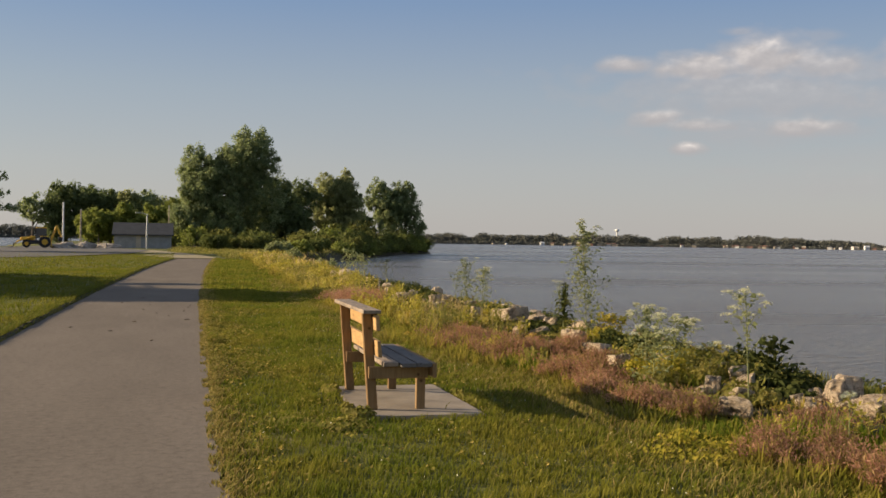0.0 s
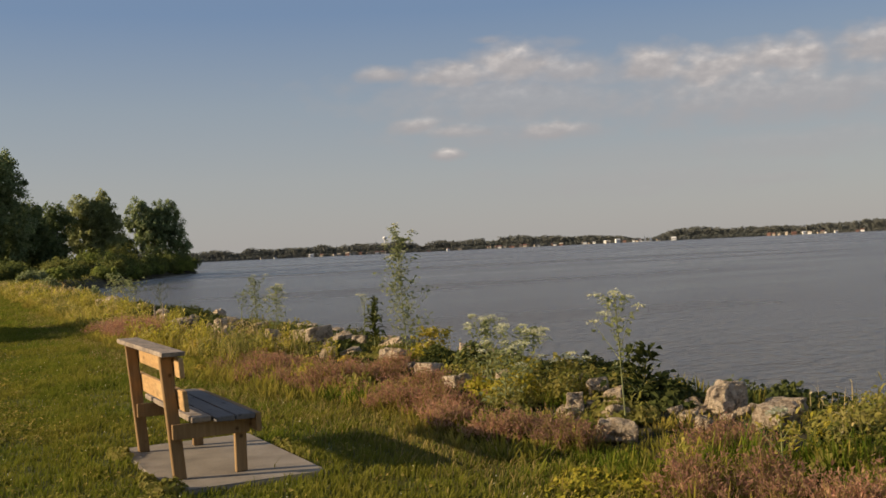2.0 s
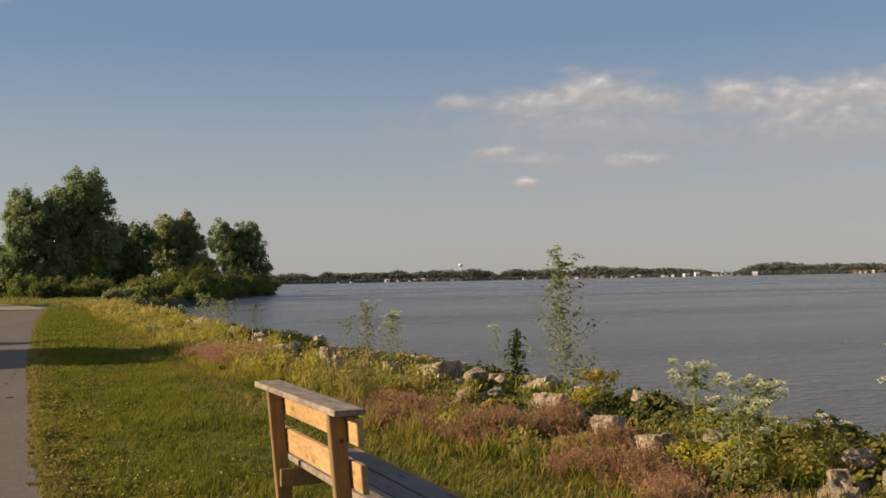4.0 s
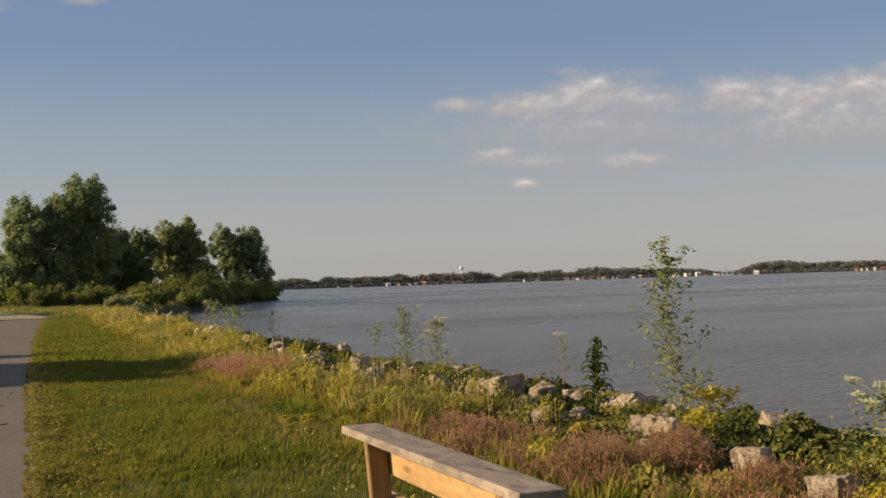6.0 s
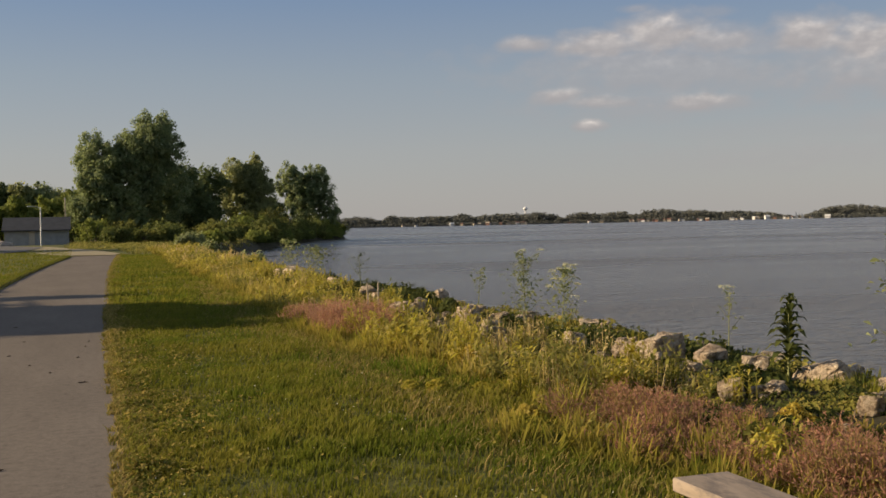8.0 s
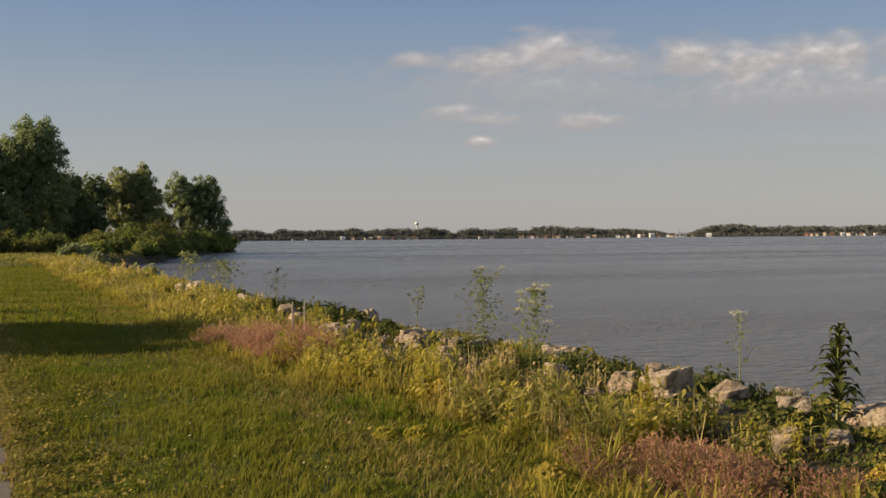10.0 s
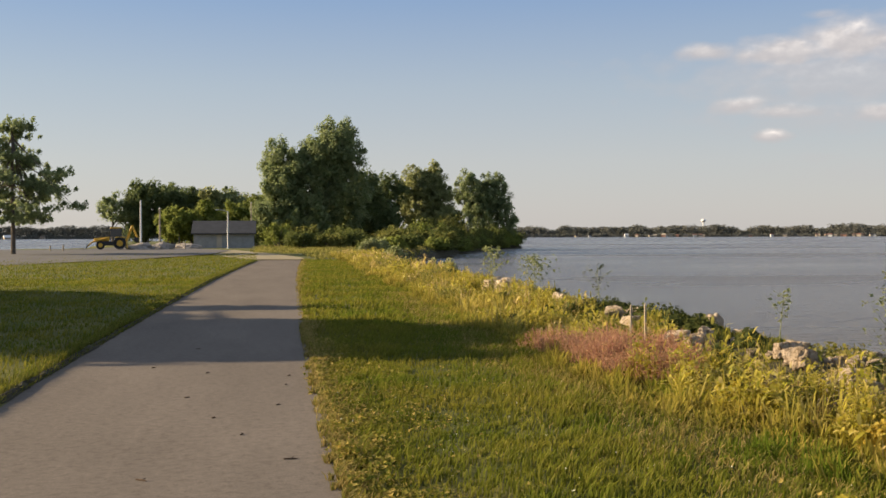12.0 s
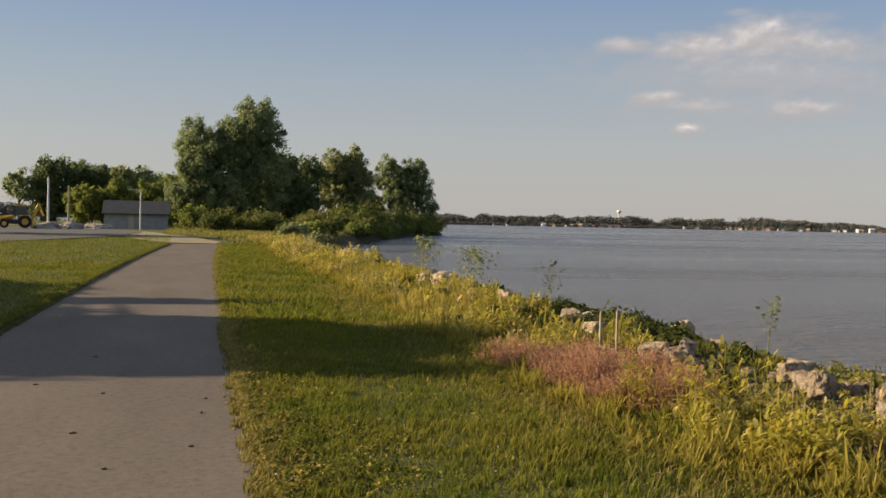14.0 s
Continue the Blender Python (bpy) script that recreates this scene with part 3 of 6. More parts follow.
# ---------------------------------------------------------------- bench on its slab
def bench():
    ob = thing("bench", None, "treated pine bench with grey back plank on concrete slab", "bench")
    r = random.Random(5)
    lean = 0.072 / 0.89                      # the back leans towards the path

    def leaned(bm):
        for v in bm.verts:
            v.co.x -= lean * v.co.z
        return bm

    for yy in (7.62, 8.95):
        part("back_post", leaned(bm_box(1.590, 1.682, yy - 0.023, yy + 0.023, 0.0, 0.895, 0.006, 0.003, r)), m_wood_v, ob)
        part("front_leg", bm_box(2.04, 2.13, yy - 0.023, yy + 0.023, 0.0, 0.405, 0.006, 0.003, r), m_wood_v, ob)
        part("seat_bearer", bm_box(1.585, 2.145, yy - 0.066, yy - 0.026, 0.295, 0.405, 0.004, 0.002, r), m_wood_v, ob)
    part("top_plank", bm_box(1.505, 1.672, 7.44, 9.24, 0.898, 0.93, 0.004, 0.005, r), m_wood_top, ob, "weathered grey plank along the back")
    part("back_slat", leaned(bm_box(1.685, 1.725, 7.43, 9.20, 0.742, 0.885, 0.005, 0.003, r)), m_wood, ob)
    part("back_slat", leaned(bm_box(1.685, 1.725, 7.43, 9.20, 0.505, 0.655, 0.005, 0.003, r)), m_wood, ob)
    for x0, x1, y0 in ((1.715, 1.855, 7.52), (1.865, 2.005, 7.43), (2.015, 2.155, 7.43)):
        # The inner plank takes lighter weathered wood as if sunlit, the others shade-dark wood
        part("seat_plank", bm_box(x0, x1, y0, 9.22, 0.408, 0.448, 0.005, 0.003, r), m_wood_top if x0 < 1.8 else m_wood_seat, ob, "weathered seat plank coloured lighter as sunlit" if x0 < 1.8 else "seat plank coloured dark for shade")
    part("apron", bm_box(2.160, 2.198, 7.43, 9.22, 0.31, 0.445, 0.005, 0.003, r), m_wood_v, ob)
    return ob


bench()
bm = bm_box(1.48, 2.62, 7.22, 9.25, -0.10, 0.0, 0.012, 0.006, random.Random(2), 2)
me = bpy.data.meshes.new("slab")
bm.to_mesh(me)
bm.free()
me.materials.append(m_conc)
thing("concrete_slab", me, "pale concrete slab set flush in the grass under the bench", "slab")


# ---------------------------------------------------------------- rocks along the shore
def rock_mesh(seed, flat=0.8):
    """A quarried block: flat broken faces, blunt edges, a rough skin."""
    r = random.Random(seed)
    bm = bmesh.new()
    for corner in [(a, b, c) for a in (-1, 1) for b in (-1, 1) for c in (-1, 1)]:
        for _ in range(2):
            d = Vector([c * r.uniform(0.42, 1.0) for c in corner])
            bm.verts.new(Vector((d.x * 0.50, d.y * 0.45, d.z * 0.46)))
    bmesh.ops.convex_hull(bm, input=bm.verts[:])
    bmesh.ops.delete(bm, geom=[v for v in bm.verts if not v.link_faces], context="VERTS")
    bmesh.ops.bevel(bm, geom=bm.edges[:], offset=0.018, segments=1, affect="EDGES")
    bmesh.ops.triangulate(bm, faces=bm.faces[:])
    for lim in (0.2, 0.12, 0.08):
        bmesh.ops.subdivide_edges(bm, edges=[e for e in bm.edges if e.calc_length() > lim], cuts=1, use_grid_fill=True)
        bmesh.ops.triangulate(bm, faces=bm.faces[:])
    off = Vector((r.uniform(0, 50), r.uniform(0, 50), r.uniform(0, 50)))
    for v in bm.verts:
        p = v.co + off
        chip = min(0.0, noise.noise(p * 3.2) + 0.12) * 0.26 + math.floor(3 * noise.noise(p * 1.3)) * 0.022
        v.co += v.co.normalized() * (noise.noise(p * 2.0) * 0.05 + noise.noise(p * 7) * 0.016 + noise.noise(p * 17) * 0.012 + chip)
        v.co.z *= flat
    me = bpy.data.meshes.new("rock")
    bm.to_mesh(me)
    bm.free()
    me.materials.append(m_rock)
    return me


rock_meshes = [rock_mesh(s, 0.84 + 0.05 * (s % 4)) for s in range(16)]
rr = random.Random(11)
# x, y, width, height of the boulders that show
ROCKS = [
    (5.58, 12.72, 0.40, 0.42), (5.38, 11.2, 0.50, 0.34), (5.98, 16.85, 0.80, 0.40), (6.28, 16.3, 0.46, 0.30), (5.70, 18.31, 0.40, 0.34), (5.16, 17.06, 0.24, 0.18), (5.82, 17.3, 0.34, 0.36),
    (5.5, 16.5, 0.22, 0.17), (6.21, 15.45, 0.46, 0.32), (5.42, 14.7, 0.32, 0.25), (5.1, 14.15, 0.18, 0.14), (5.74, 14.5, 0.26, 0.2), (5.36, 20.25, 0.50, 0.34), (5.60, 20.75, 0.40, 0.30),
    (6.05, 21.5, 0.32, 0.26), (5.72, 21.95, 0.42, 0.36), (5.97, 22.8, 0.44, 0.32), (5.83, 22.4, 0.36, 0.30), (6.3, 23.2, 0.46, 0.28), (5.55, 25.15, 0.50, 0.28), (5.62, 24.75, 0.30, 0.24),
    (5.48, 24.3, 0.32, 0.34), (5.82, 24.8, 0.30, 0.36), (5.04, 20.2, 0.32, 0.26), (5.36, 20.9, 0.26, 0.20), (6.1, 21.9, 0.26, 0.2), (5.95, 37.2, 0.85, 0.62), (5.8, 38.4, 0.55, 0.52), (6.4, 37.8, 0.5, 0.3),
    (4.95, 6.90, 0.40, 0.32), (5.44, 8.24, 0.36, 0.28), (5.32, 7.42, 0.36, 0.28), (6.0, 9.1, 0.28, 0.22), (6.15, 7.0, 0.46, 0.38), (5.92, 6.15, 0.44, 0.27), (6.55, 6.6, 0.32, 0.22), (5.52, 6.55, 0.22, 0.22),
    (5.62, 7.85, 0.34, 0.3), (5.2, 7.9, 0.26, 0.2), (5.48, 11.95, 0.32, 0.24), (5.78, 13.4, 0.24, 0.2), (5.35, 12.55, 0.34, 0.2), (5.2, 10.15, 0.42, 0.38), (5.75, 10.0, 0.3, 0.24), (5.9, 8.5, 0.36, 0.26),
    (5.75, 27.5, 0.45, 0.34), (5.95, 29.0, 0.5, 0.36), (6.1, 31.2, 0.4, 0.32), (6.2, 33.2, 0.5, 0.36), (6.5, 40.9, 0.6, 0.42), (6.8, 45.0, 0.6, 0.4), (7.1, 49.0, 0.6, 0.42),
    (7.2, 55.0, 0.6, 0.45), (7.5, 62.0, 0.7, 0.45), (7.3, 70.0, 0.7, 0.5), (8.2, 79.0, 0.8, 0.6), (9.0, 88.0, 0.8, 0.6), (8.0, 97.0, 0.9, 0.6), (9.4, 104.0, 0.9, 0.6),
]


def clear_of_rocks(x, y):
    """How tall growth may stand at a place, 0.12 to 1: low before and on the boulders."""
    k = np.ones_like(x)
    for rx, ry, w, h in ROCKS:
        dx, dy = x - rx, y - ry
        # longer towards the path and the way one walks up
        dist = np.sqrt(np.where(dx < 0, dx * 0.55, dx * 1.4) ** 2 + np.where(dy < 0, dy * 0.6, dy * 1.2) ** 2)
        k = np.minimum(k, np.clip((dist - w * 0.35) / 0.4, 0.6, 1.0))
    return k


for x, y, w, h in ROCKS:
    ob = thing("rock", rock_meshes[rr.randrange(16)], "pale weathered limestone boulder among the shore weeds", "rock", "riprap rocks")
    ob.location = (x, y, land1(x, y) + h * 0.29)
    ob.scale = (w * rr.uniform(0.74, 0.9), w * rr.uniform(0.6, 0.8), h * 0.92)
    ob.rotation_euler = (rr.uniform(-0.25, 0.25), rr.uniform(-0.25, 0.25), rr.uniform(0, 6.28))
HEAPS = [(5.6, 7.7), (5.8, 6.6), (5.7, 10.6), (5.7, 14.8), (6.1, 17.0), (5.7, 20.8), (5.9, 22.6), (5.7, 24.9), (6.3, 37.6), (6.4, 6.7)]
for k in range(250):
    y = rr.uniform(-3, 30) if k < 120 else rr.uniform(30, 75)
    x = rr.uniform(6.5, 9.2) if k % 3 else rr.uniform(7.4, 9.4)
    w = rr.uniform(0.2, 0.5)
    if k >= 160:
        hx, hy = HEAPS[k % len(HEAPS)]
        x, y, w = hx + rr.gauss(0, 0.3), hy + rr.gauss(0, 0.6), rr.uniform(0.08, 0.19)
    ob = thing("rock", rock_meshes[rr.randrange(16)], "rough grey-brown shore rock", "rock", "riprap rocks")
    ob.location = (x, y, land1(x, y) + w * 0.10)
    ob.scale = (w * rr.uniform(0.9, 1.3), w * rr.uniform(0.8, 1.2), w * rr.uniform(0.7, 1.0))
    ob.rotation_euler = (rr.uniform(-0.4, 0.4), rr.uniform(-0.4, 0.4), rr.uniform(0, 6.28))



# ---------------------------------------------------------------- trees
def crown_points(blobs, r, clump, per):
    """Leaf places on many small clumps that fill the crown's blobs: (x, y, z, rx, ry, rz, clumps)."""
    P_, N_ = [], []
    for bx, by, bz, rx, ry, rz, cnt in blobs:
        d = r.normal(size=(cnt, 3))
        d /= np.linalg.norm(d, axis=1, keepdims=True)
        rad = r.uniform(0.35, 1.08, (cnt, 1)) ** 0.7
        cen = np.array([bx, by, bz]) + d * rad * np.array([rx, ry, rz])
        cs = clump * r.uniform(0.45, 1.3, cnt)
        for c, k in zip(cen, cs):
            m = int(per * r.uniform(0.7, 1.3))
            q = r.normal(size=(m, 3))
            q /= np.linalg.norm(q, axis=1, keepdims=True)
            pts = c + q * k * np.array([0.9, 0.9, 1.2]) * r.uniform(0.25, 1.2, (m, 1)) ** 0.8
            pts[:, :2] = c[:2] + (pts[:, :2] - c[:2]) * (1.25 - 0.4 * np.clip((pts[:, 2:] - c[2]) / (k * 1.2), -1, 1))
            P_.append(pts)
            N_.append(q * 0.8 + np.array([-0.6, 0.1, 0.35]) + r.normal(0, 0.45, (m, 3)))
    return np.concatenate(P_), np.concatenate(N_)


def inner_points(blobs, r, per):
    """Places of larger leaves deep inside the crown."""
    P_ = []
    for bx, by, bz, rx, ry, rz, cnt in blobs:
        d = r.normal(size=(int(cnt * per), 3))
        d /= np.linalg.norm(d, axis=1, keepdims=True)
        P_.append(np.array([bx, by, bz]) + d * r.uniform(0, 0.82, (len(d), 1)) ** 0.5 * np.array([rx, ry, rz]))
    p = np.concatenate(P_)
    return p, r.normal(size=p.shape)


def tree(name, base, trunk_h, trunk_r, blobs, leaf, clump, per, mat, seed, label, category="tree", limbs=7, lean=(0, 0), inner=5):
    """A tapered trunk with limbs into the crown, and a crown of leaf clumps."""
    r = np.random.default_rng(seed)
    ob = thing(name, None, label, category)
    ob.location = base
    bm = bmesh.new()
    top = Vector((lean[0], lean[1], trunk_h))
    steps = 5
    for i in range(steps):
        a, b = i / steps, (i + 1) / steps
        bm_tube(top * a + Vector((0.15 * trunk_r * math.sin(i * 2.1), 0, -0.3 if i == 0 else 0)), top * b + Vector((0.15 * trunk_r * math.sin(i * 2.1 + 2.1), 0, 0)),
                trunk_r * (1.25 - 0.8 * a) if i else trunk_r * 1.5, trunk_r * (1.25 - 0.8 * b), 9, True, bm)
    for i in range(limbs):
        bl = blobs[i % len(blobs)]
        start = top * r.uniform(0.45, 1.0)
        end = Vector((bl[0] + r.uniform(-0.5, 0.5) * bl[3], bl[1] + r.uniform(-0.5, 0.5) * bl[4], bl[2] + r.uniform(-0.3, 0.5) * bl[5]))
        midp = (start + end) / 2 + Vector((0, 0, 0.06 * (end - start).length))
        bm_tube(start, midp, trunk_r * 0.42, trunk_r * 0.27, 6, True, bm)
        bm_tube(midp, end, trunk_r * 0.27, trunk_r * 0.08, 6, True, bm)
    part("trunk", bm, m_bark, ob)
    p, q = crown_points(blobs, r, clump, per)
    size = leaf * r.uniform(0.7, 1.3, len(p))
    if inner:
        pi_, qi_ = inner_points(blobs, r, inner)
        p, q, size = np.concatenate([p, pi_]), np.concatenate([q, qi_]), np.concatenate([size, leaf * r.uniform(1.6, 2.6, len(pi_))])
    leaves("crown", p, q, size, mat, seed + 1, 0.7, ob)
    return ob


def gz1(x, y):
    return max(land1(x, y), WATER)


# tall cottonwoods on the point
tree("cottonwood", (9.5, 196, gz1(9.5, 196)), 13, 0.55,
     [(3.6, 0, 16.5, 4.8, 4.5, 5.4, 120), (0.5, 0, 14.0, 4.0, 4, 5.0, 80), (-6.4, 1, 13.8, 3.0, 3.2, 5.2, 64), (-3.2, 0, 13.2, 2.6, 3, 4.0, 56), (2.6, -1, 12.0, 3.6, 3, 4.0, 60), (-1.5, 0, 11.5, 4.5, 5, 6.5, 95), (4.5, 1, 8.5, 5.2, 5, 6, 90), (-7, -2, 6.0, 3.4, 3.4, 4.6, 60), (-2, -3, 5.0, 5.0, 3, 4.2, 80), (-6.5, -2, 10.0, 3.2, 3, 4.0, 55), (-9.5, -2, 4.0, 2.2, 2.5, 3.8, 42)],
     0.33, 0.85, 125, m_crown, 21, "tall dark green cottonwood with a lumpy spreading crown", limbs=14)
tree("cottonwood", (17.5, 204, gz1(17.5, 204)), 8, 0.4, [(0.5, 0, 9.5, 3.6, 4, 4.2, 40), (2.2, 0, 5, 4, 4, 4.6, 40), (-3, 0, 6, 4, 4, 5, 30)],
     0.45, 1.0, 110, m_crown_d, 22, "dark shaded cottonwood at the edge of the wood", limbs=8)
tree("cottonwood", (25.5, 222, gz1(25.5, 222)), 8, 0.4, [(0.0, 3, 10.2, 3.2, 3.2, 4.0, 34), (-1, 2, 5, 4.2, 4, 5, 40)],
     0.45, 1.0, 110, m_crown_d, 23, "dark shaded cottonwood at the edge of the wood", limbs=8)
tree("cottonwood", (33.5, 232, gz1(33.5, 232)), 11, 0.42, [(-1.6, 0, 11.8, 4.4, 3.8, 4.6, 80), (2.0, 0, 13.2, 3.2, 2.8, 3.8, 50), (0.0, 0, 7.2, 6.2, 4.5, 5.4, 100), (3.5, -1, 4.0, 3.4, 3, 3.8, 26), (3.4, 0, 9.4, 3.2, 3, 4.2, 56)],
     0.33, 0.8, 150, m_crown_o, 24, "olive green cottonwood with an open rounded crown", limbs=10)
tree("cottonwood", (52.0, 258, gz1(52.0, 258)), 11, 0.4, [(-3.4, 0, 12.4, 3.2, 3, 4.4, 56), (2.2, 0, 11.4, 4.6, 4, 4.8, 84), (-0.5, 0, 10.0, 4.0, 3, 4.0, 40), (0.5, 0, 6.2, 5.8, 4.5, 5.0, 84), (5.8, 0, 5.6, 2.8, 2.8, 4.6, 28)],
     0.34, 0.8, 150, m_crown, 25, "dark green cottonwood at the tip of the point", limbs=10)


def shrub(x, y, w, h, mat, seed, label, leaf=0.4):
    r = np.random.default_rng(seed)
    ob = thing("shrub", None, label, "shrub", "shoreline shrubs")
    ob.location = (x, y, gz1(x, y))
    bm = bmesh.new()
    for i in range(6):
        a = r.uniform(0, 6.28)
        bm_tube((0.1 * math.cos(a), 0.1 * math.sin(a), -0.1), (0.33 * w * math.cos(a), 0.33 * w * math.sin(a), h * 0.7), 0.05, 0.015, 5, True, bm)
    part("stems", bm, m_bark, ob)
    bl = [(r.uniform(-0.25, 0.25) * w, r.uniform(-0.25, 0.25) * w, h * r.uniform(0.35, 0.6), w * 0.32, w * 0.32, h * 0.36, 9) for _ in range(4)]
    p, q = crown_points(bl, r, 0.16 * w + 0.1, 60)
    p[:, 2] = np.maximum(p[:, 2], 0.02)
    leaves("foliage", p, q, leaf * r.uniform(0.7, 1.3, len(p)), mat, seed, 0.6, ob)
    return ob


for k, (x, y, w, h) in enumerate([(2, 166, 4.5, 3.6), (6, 168, 5, 2.8), (10, 166, 5, 2.6), (14, 168, 5, 2.6), (18, 168, 5.5, 2.8), (22, 172, 6, 3.2), (26, 180, 6, 4.4), (29, 186, 6, 4.4), (31, 194, 5.5, 3.8),
                                  (34, 200, 5.5, 3.4), (37, 208, 5.5, 3.6), (40, 216, 5, 3.2), (43, 222, 5, 3.2), (46, 230, 5, 3.2), (49, 238, 5, 3.2), (52, 245, 5, 3.6), (55, 252, 5, 4.2), (58, 257, 4.6, 3.8), (61, 261, 4.2, 2.6),
                                  (36, 216, 5, 6.0), (-3, 190, 4, 5.0), (-1, 176, 4, 3.6), (14, 128, 2.6, 1.0), (17, 140, 3.0, 1.2), (20, 153, 3.4, 1.5), (23, 163, 4.0, 2.2), (10.5, 116, 2.2, 1.0), (27, 172, 4.4, 2.8), (9, 150, 5, 1.8), (5, 150, 4.5, 1.8), (12, 152, 5, 2.0), (17, 156, 5, 2.2)]):
    # picked shrubs, the tip's among them, get lighter yellow-green leaves as if sunlit
    shrub(x, y, w, h, m_crown_l if k in (0, 6, 16, 17, 22) else m_shrub_o if k % 3 == 1 else m_shrub, 100 + k, "dense green shoreline shrub below the trees" if k % 3 else "yellow-green willow shrub on the bank", 0.3)
for k, (x, y, w, h) in enumerate([(8.8, 64.5, 1.5, 1.5), (8.9, 59, 0.9, 0.8), (9.2, 84, 1.6, 1.1), (8.6, 96, 1.8, 1.2), (10.5, 106, 2.0, 1.3)]):
    shrub(x, y, w, h, m_leaf_b, 140 + k, "blue-green young shrub standing over the bank weeds", 0.2)

# dark wood behind the cottonwoods
for k, (x, y, h) in enumerate([(2, 214, 10), (7, 216, 11), (12, 214, 11.5), (16, 220, 11.5), (20, 226, 11), (24, 232, 8.5), (37, 246, 9), (43, 254, 9)]):
    tree("woodland_tree", (x, y, gz1(x, y)), h * 0.6, 0.25, [(0, 0, h * 0.70, 3.2, 2.6, h * 0.26, 34), (0.4, -0.5, h * 0.32, 3.6, 2.8, h * 0.32, 44)],
         0.42, 1.0, 80, m_crown_d, 280 + k, "dark green tree deep in the shoreline wood", "tree", 5)
# bushes down at the water's edge along the point
er = random.Random(12)
edge = [(25, 158), (34, 190), (54, 246), (64, 264)]
for (ax, ay), (bx, by) in zip(edge, edge[1:]):
    steps = int(math.hypot(bx - ax, by - ay) / 3.6)
    for i in range(steps):
        f_ = (i + er.uniform(0.2, 0.8)) / steps
        x, y = ax + (bx - ax) * f_ - er.uniform(0.6, 1.6), ay + (by - ay) * f_
        hh = er.uniform(0.9, 1.6) if y < 160 else er.uniform(1.6, 2.6)
        # past y 246 the lighter leaf colour stands for sun on the tip
        shrub(x, y, er.uniform(3.4, 4.6), hh, m_crown_l if y > 246 or i % 4 == 0 else m_shrub if i % 2 else m_shrub_o, 900 + i + int(ay), "green bush overhanging the water's edge", 0.34)

# woods behind the lot
wr = random.Random(4)
for k in range(17):
    x = -23.5 + k * 1.65 + wr.uniform(-0.8, 0.8)
    y = 232 + wr.uniform(-9, 12)
    h = 10.4 + 0.8 * math.sin(k * 0.9) + wr.uniform(-0.6, 0.6)
    if k < 7:
        h += 1.6
    tree("woodland_tree", (x, y, gz1(x, y)), h * 0.6, 0.25, [(0, 0, h * 0.74, 3.0, 2.6, h * 0.24, 34), (0.4, -0.5, h * 0.38, 3.3, 2.8, h * 0.34, 38)],
         0.42, 0.95, 85, (m_crown, m_crown_o, m_crown_l)[(k * 7 + k // 4) % 3] if k > 7 else m_crown_d, 200 + k, "leafy green tree in the wood behind the lot", "tree", 5)
for k in range(15):
    x = -16.8 + k * 1.4 + wr.uniform(-0.8, 0.8)
    y = 205 + wr.uniform(-4, 6)
    h = 7.4 + wr.uniform(-1.4, 1.2)
    tree("woodland_tree", (x, y, gz1(x, y)), h * 0.55, 0.16, [(0, 0, h * 0.56, 2.2, 2.0, h * 0.40, 34)], 0.36, 0.75, 85, m_crown_l, 240 + k, "young yellow-green tree before the wood", "tree", 4)
tree("shade_tree", (-28.8, 224, gz1(-28.8, 224)), 5.0, 0.22, [(0, 0, 7.2, 2.6, 2.4, 2.6, 30), (2.8, 0, 6.2, 1.8, 1.8, 2.2, 18)], 0.36, 0.7, 60, m_crown, 260, "lone round tree by the water beyond the lot")


def lot_tree(x, y, h, seed, label, leaf=0.34, spread=1.0, mat=None):
    """An open tree with level tiers of foliage."""
    bl = []
    r = random.Random(seed)
    for i in range(9):
        f_ = i / 8
        zz = h * (0.30 + 0.64 * f_)
        reach = h * 0.42 * min(1.0, 0.62 + 1.2 * f_) * (1 - f_) ** 0.55 * spread + 0.4
        for j in range(10 if f_ < 0.75 else 4):
            a = r.uniform(0, 6.28)
            d = reach * r.uniform(0.2, 1.0)
            bl.append((d * math.cos(a), d * math.sin(a), zz + r.uniform(-0.3, 0.4) - 0.10 * d, h * 0.085 * spread + 0.25, h * 0.085 * spread + 0.25, h * 0.026, 12))
    return tree("lot_tree", (x, y, gz1(x, y)), h * 0.9, 0.16, bl, leaf, 0.30, 34, mat or m_crown, seed, label, "tree", 34, inner=0)


lot_tree(-22.2, 111, 12.4, 31, "open green shade tree with level tiers of foliage beside the lot", 0.22, 1.4, m_crown)
# the tree beside the path whose shade lies across it
tree("shade_tree", (-15.5, 33.0, 0), 5.2, 0.26, [(0.5, -1.2, 5.2, 2.2, 2.7, 0.8, 80), (3.0, -0.6, 4.2, 2.0, 2.2, 0.8, 55), (-1.5, 0.6, 6.2, 2.2, 2.0, 0.8, 55), (-2.5, 0.5, 3.6, 2.4, 2.5, 0.8, 50), (3.0, 5.0, 4.0, 1.7, 0.15, 0.12, 12)],
     0.30, 0.5, 80, m_crown, 77, "broad leafy shade tree on the lawn beside the path", limbs=12)

# unseen tree added to carry the shade farther over the left lawn
tree("shade_tree", (-21.0, 42.4, 0), 5.4, 0.26, [(0.0, 0.0, 5.0, 2.2, 3.4, 0.8, 150), (0.6, -2.6, 5.0, 1.8, 2.2, 0.8, 70), (-2.0, 2.6, 5.4, 2.0, 2.2, 0.8, 50), (-2.5, 0.5, 4.2, 2.0, 2.4, 0.7, 50)],
     0.30, 0.5, 80, m_crown, 78, "broad leafy shade tree on the lawn beside the path", limbs=12)

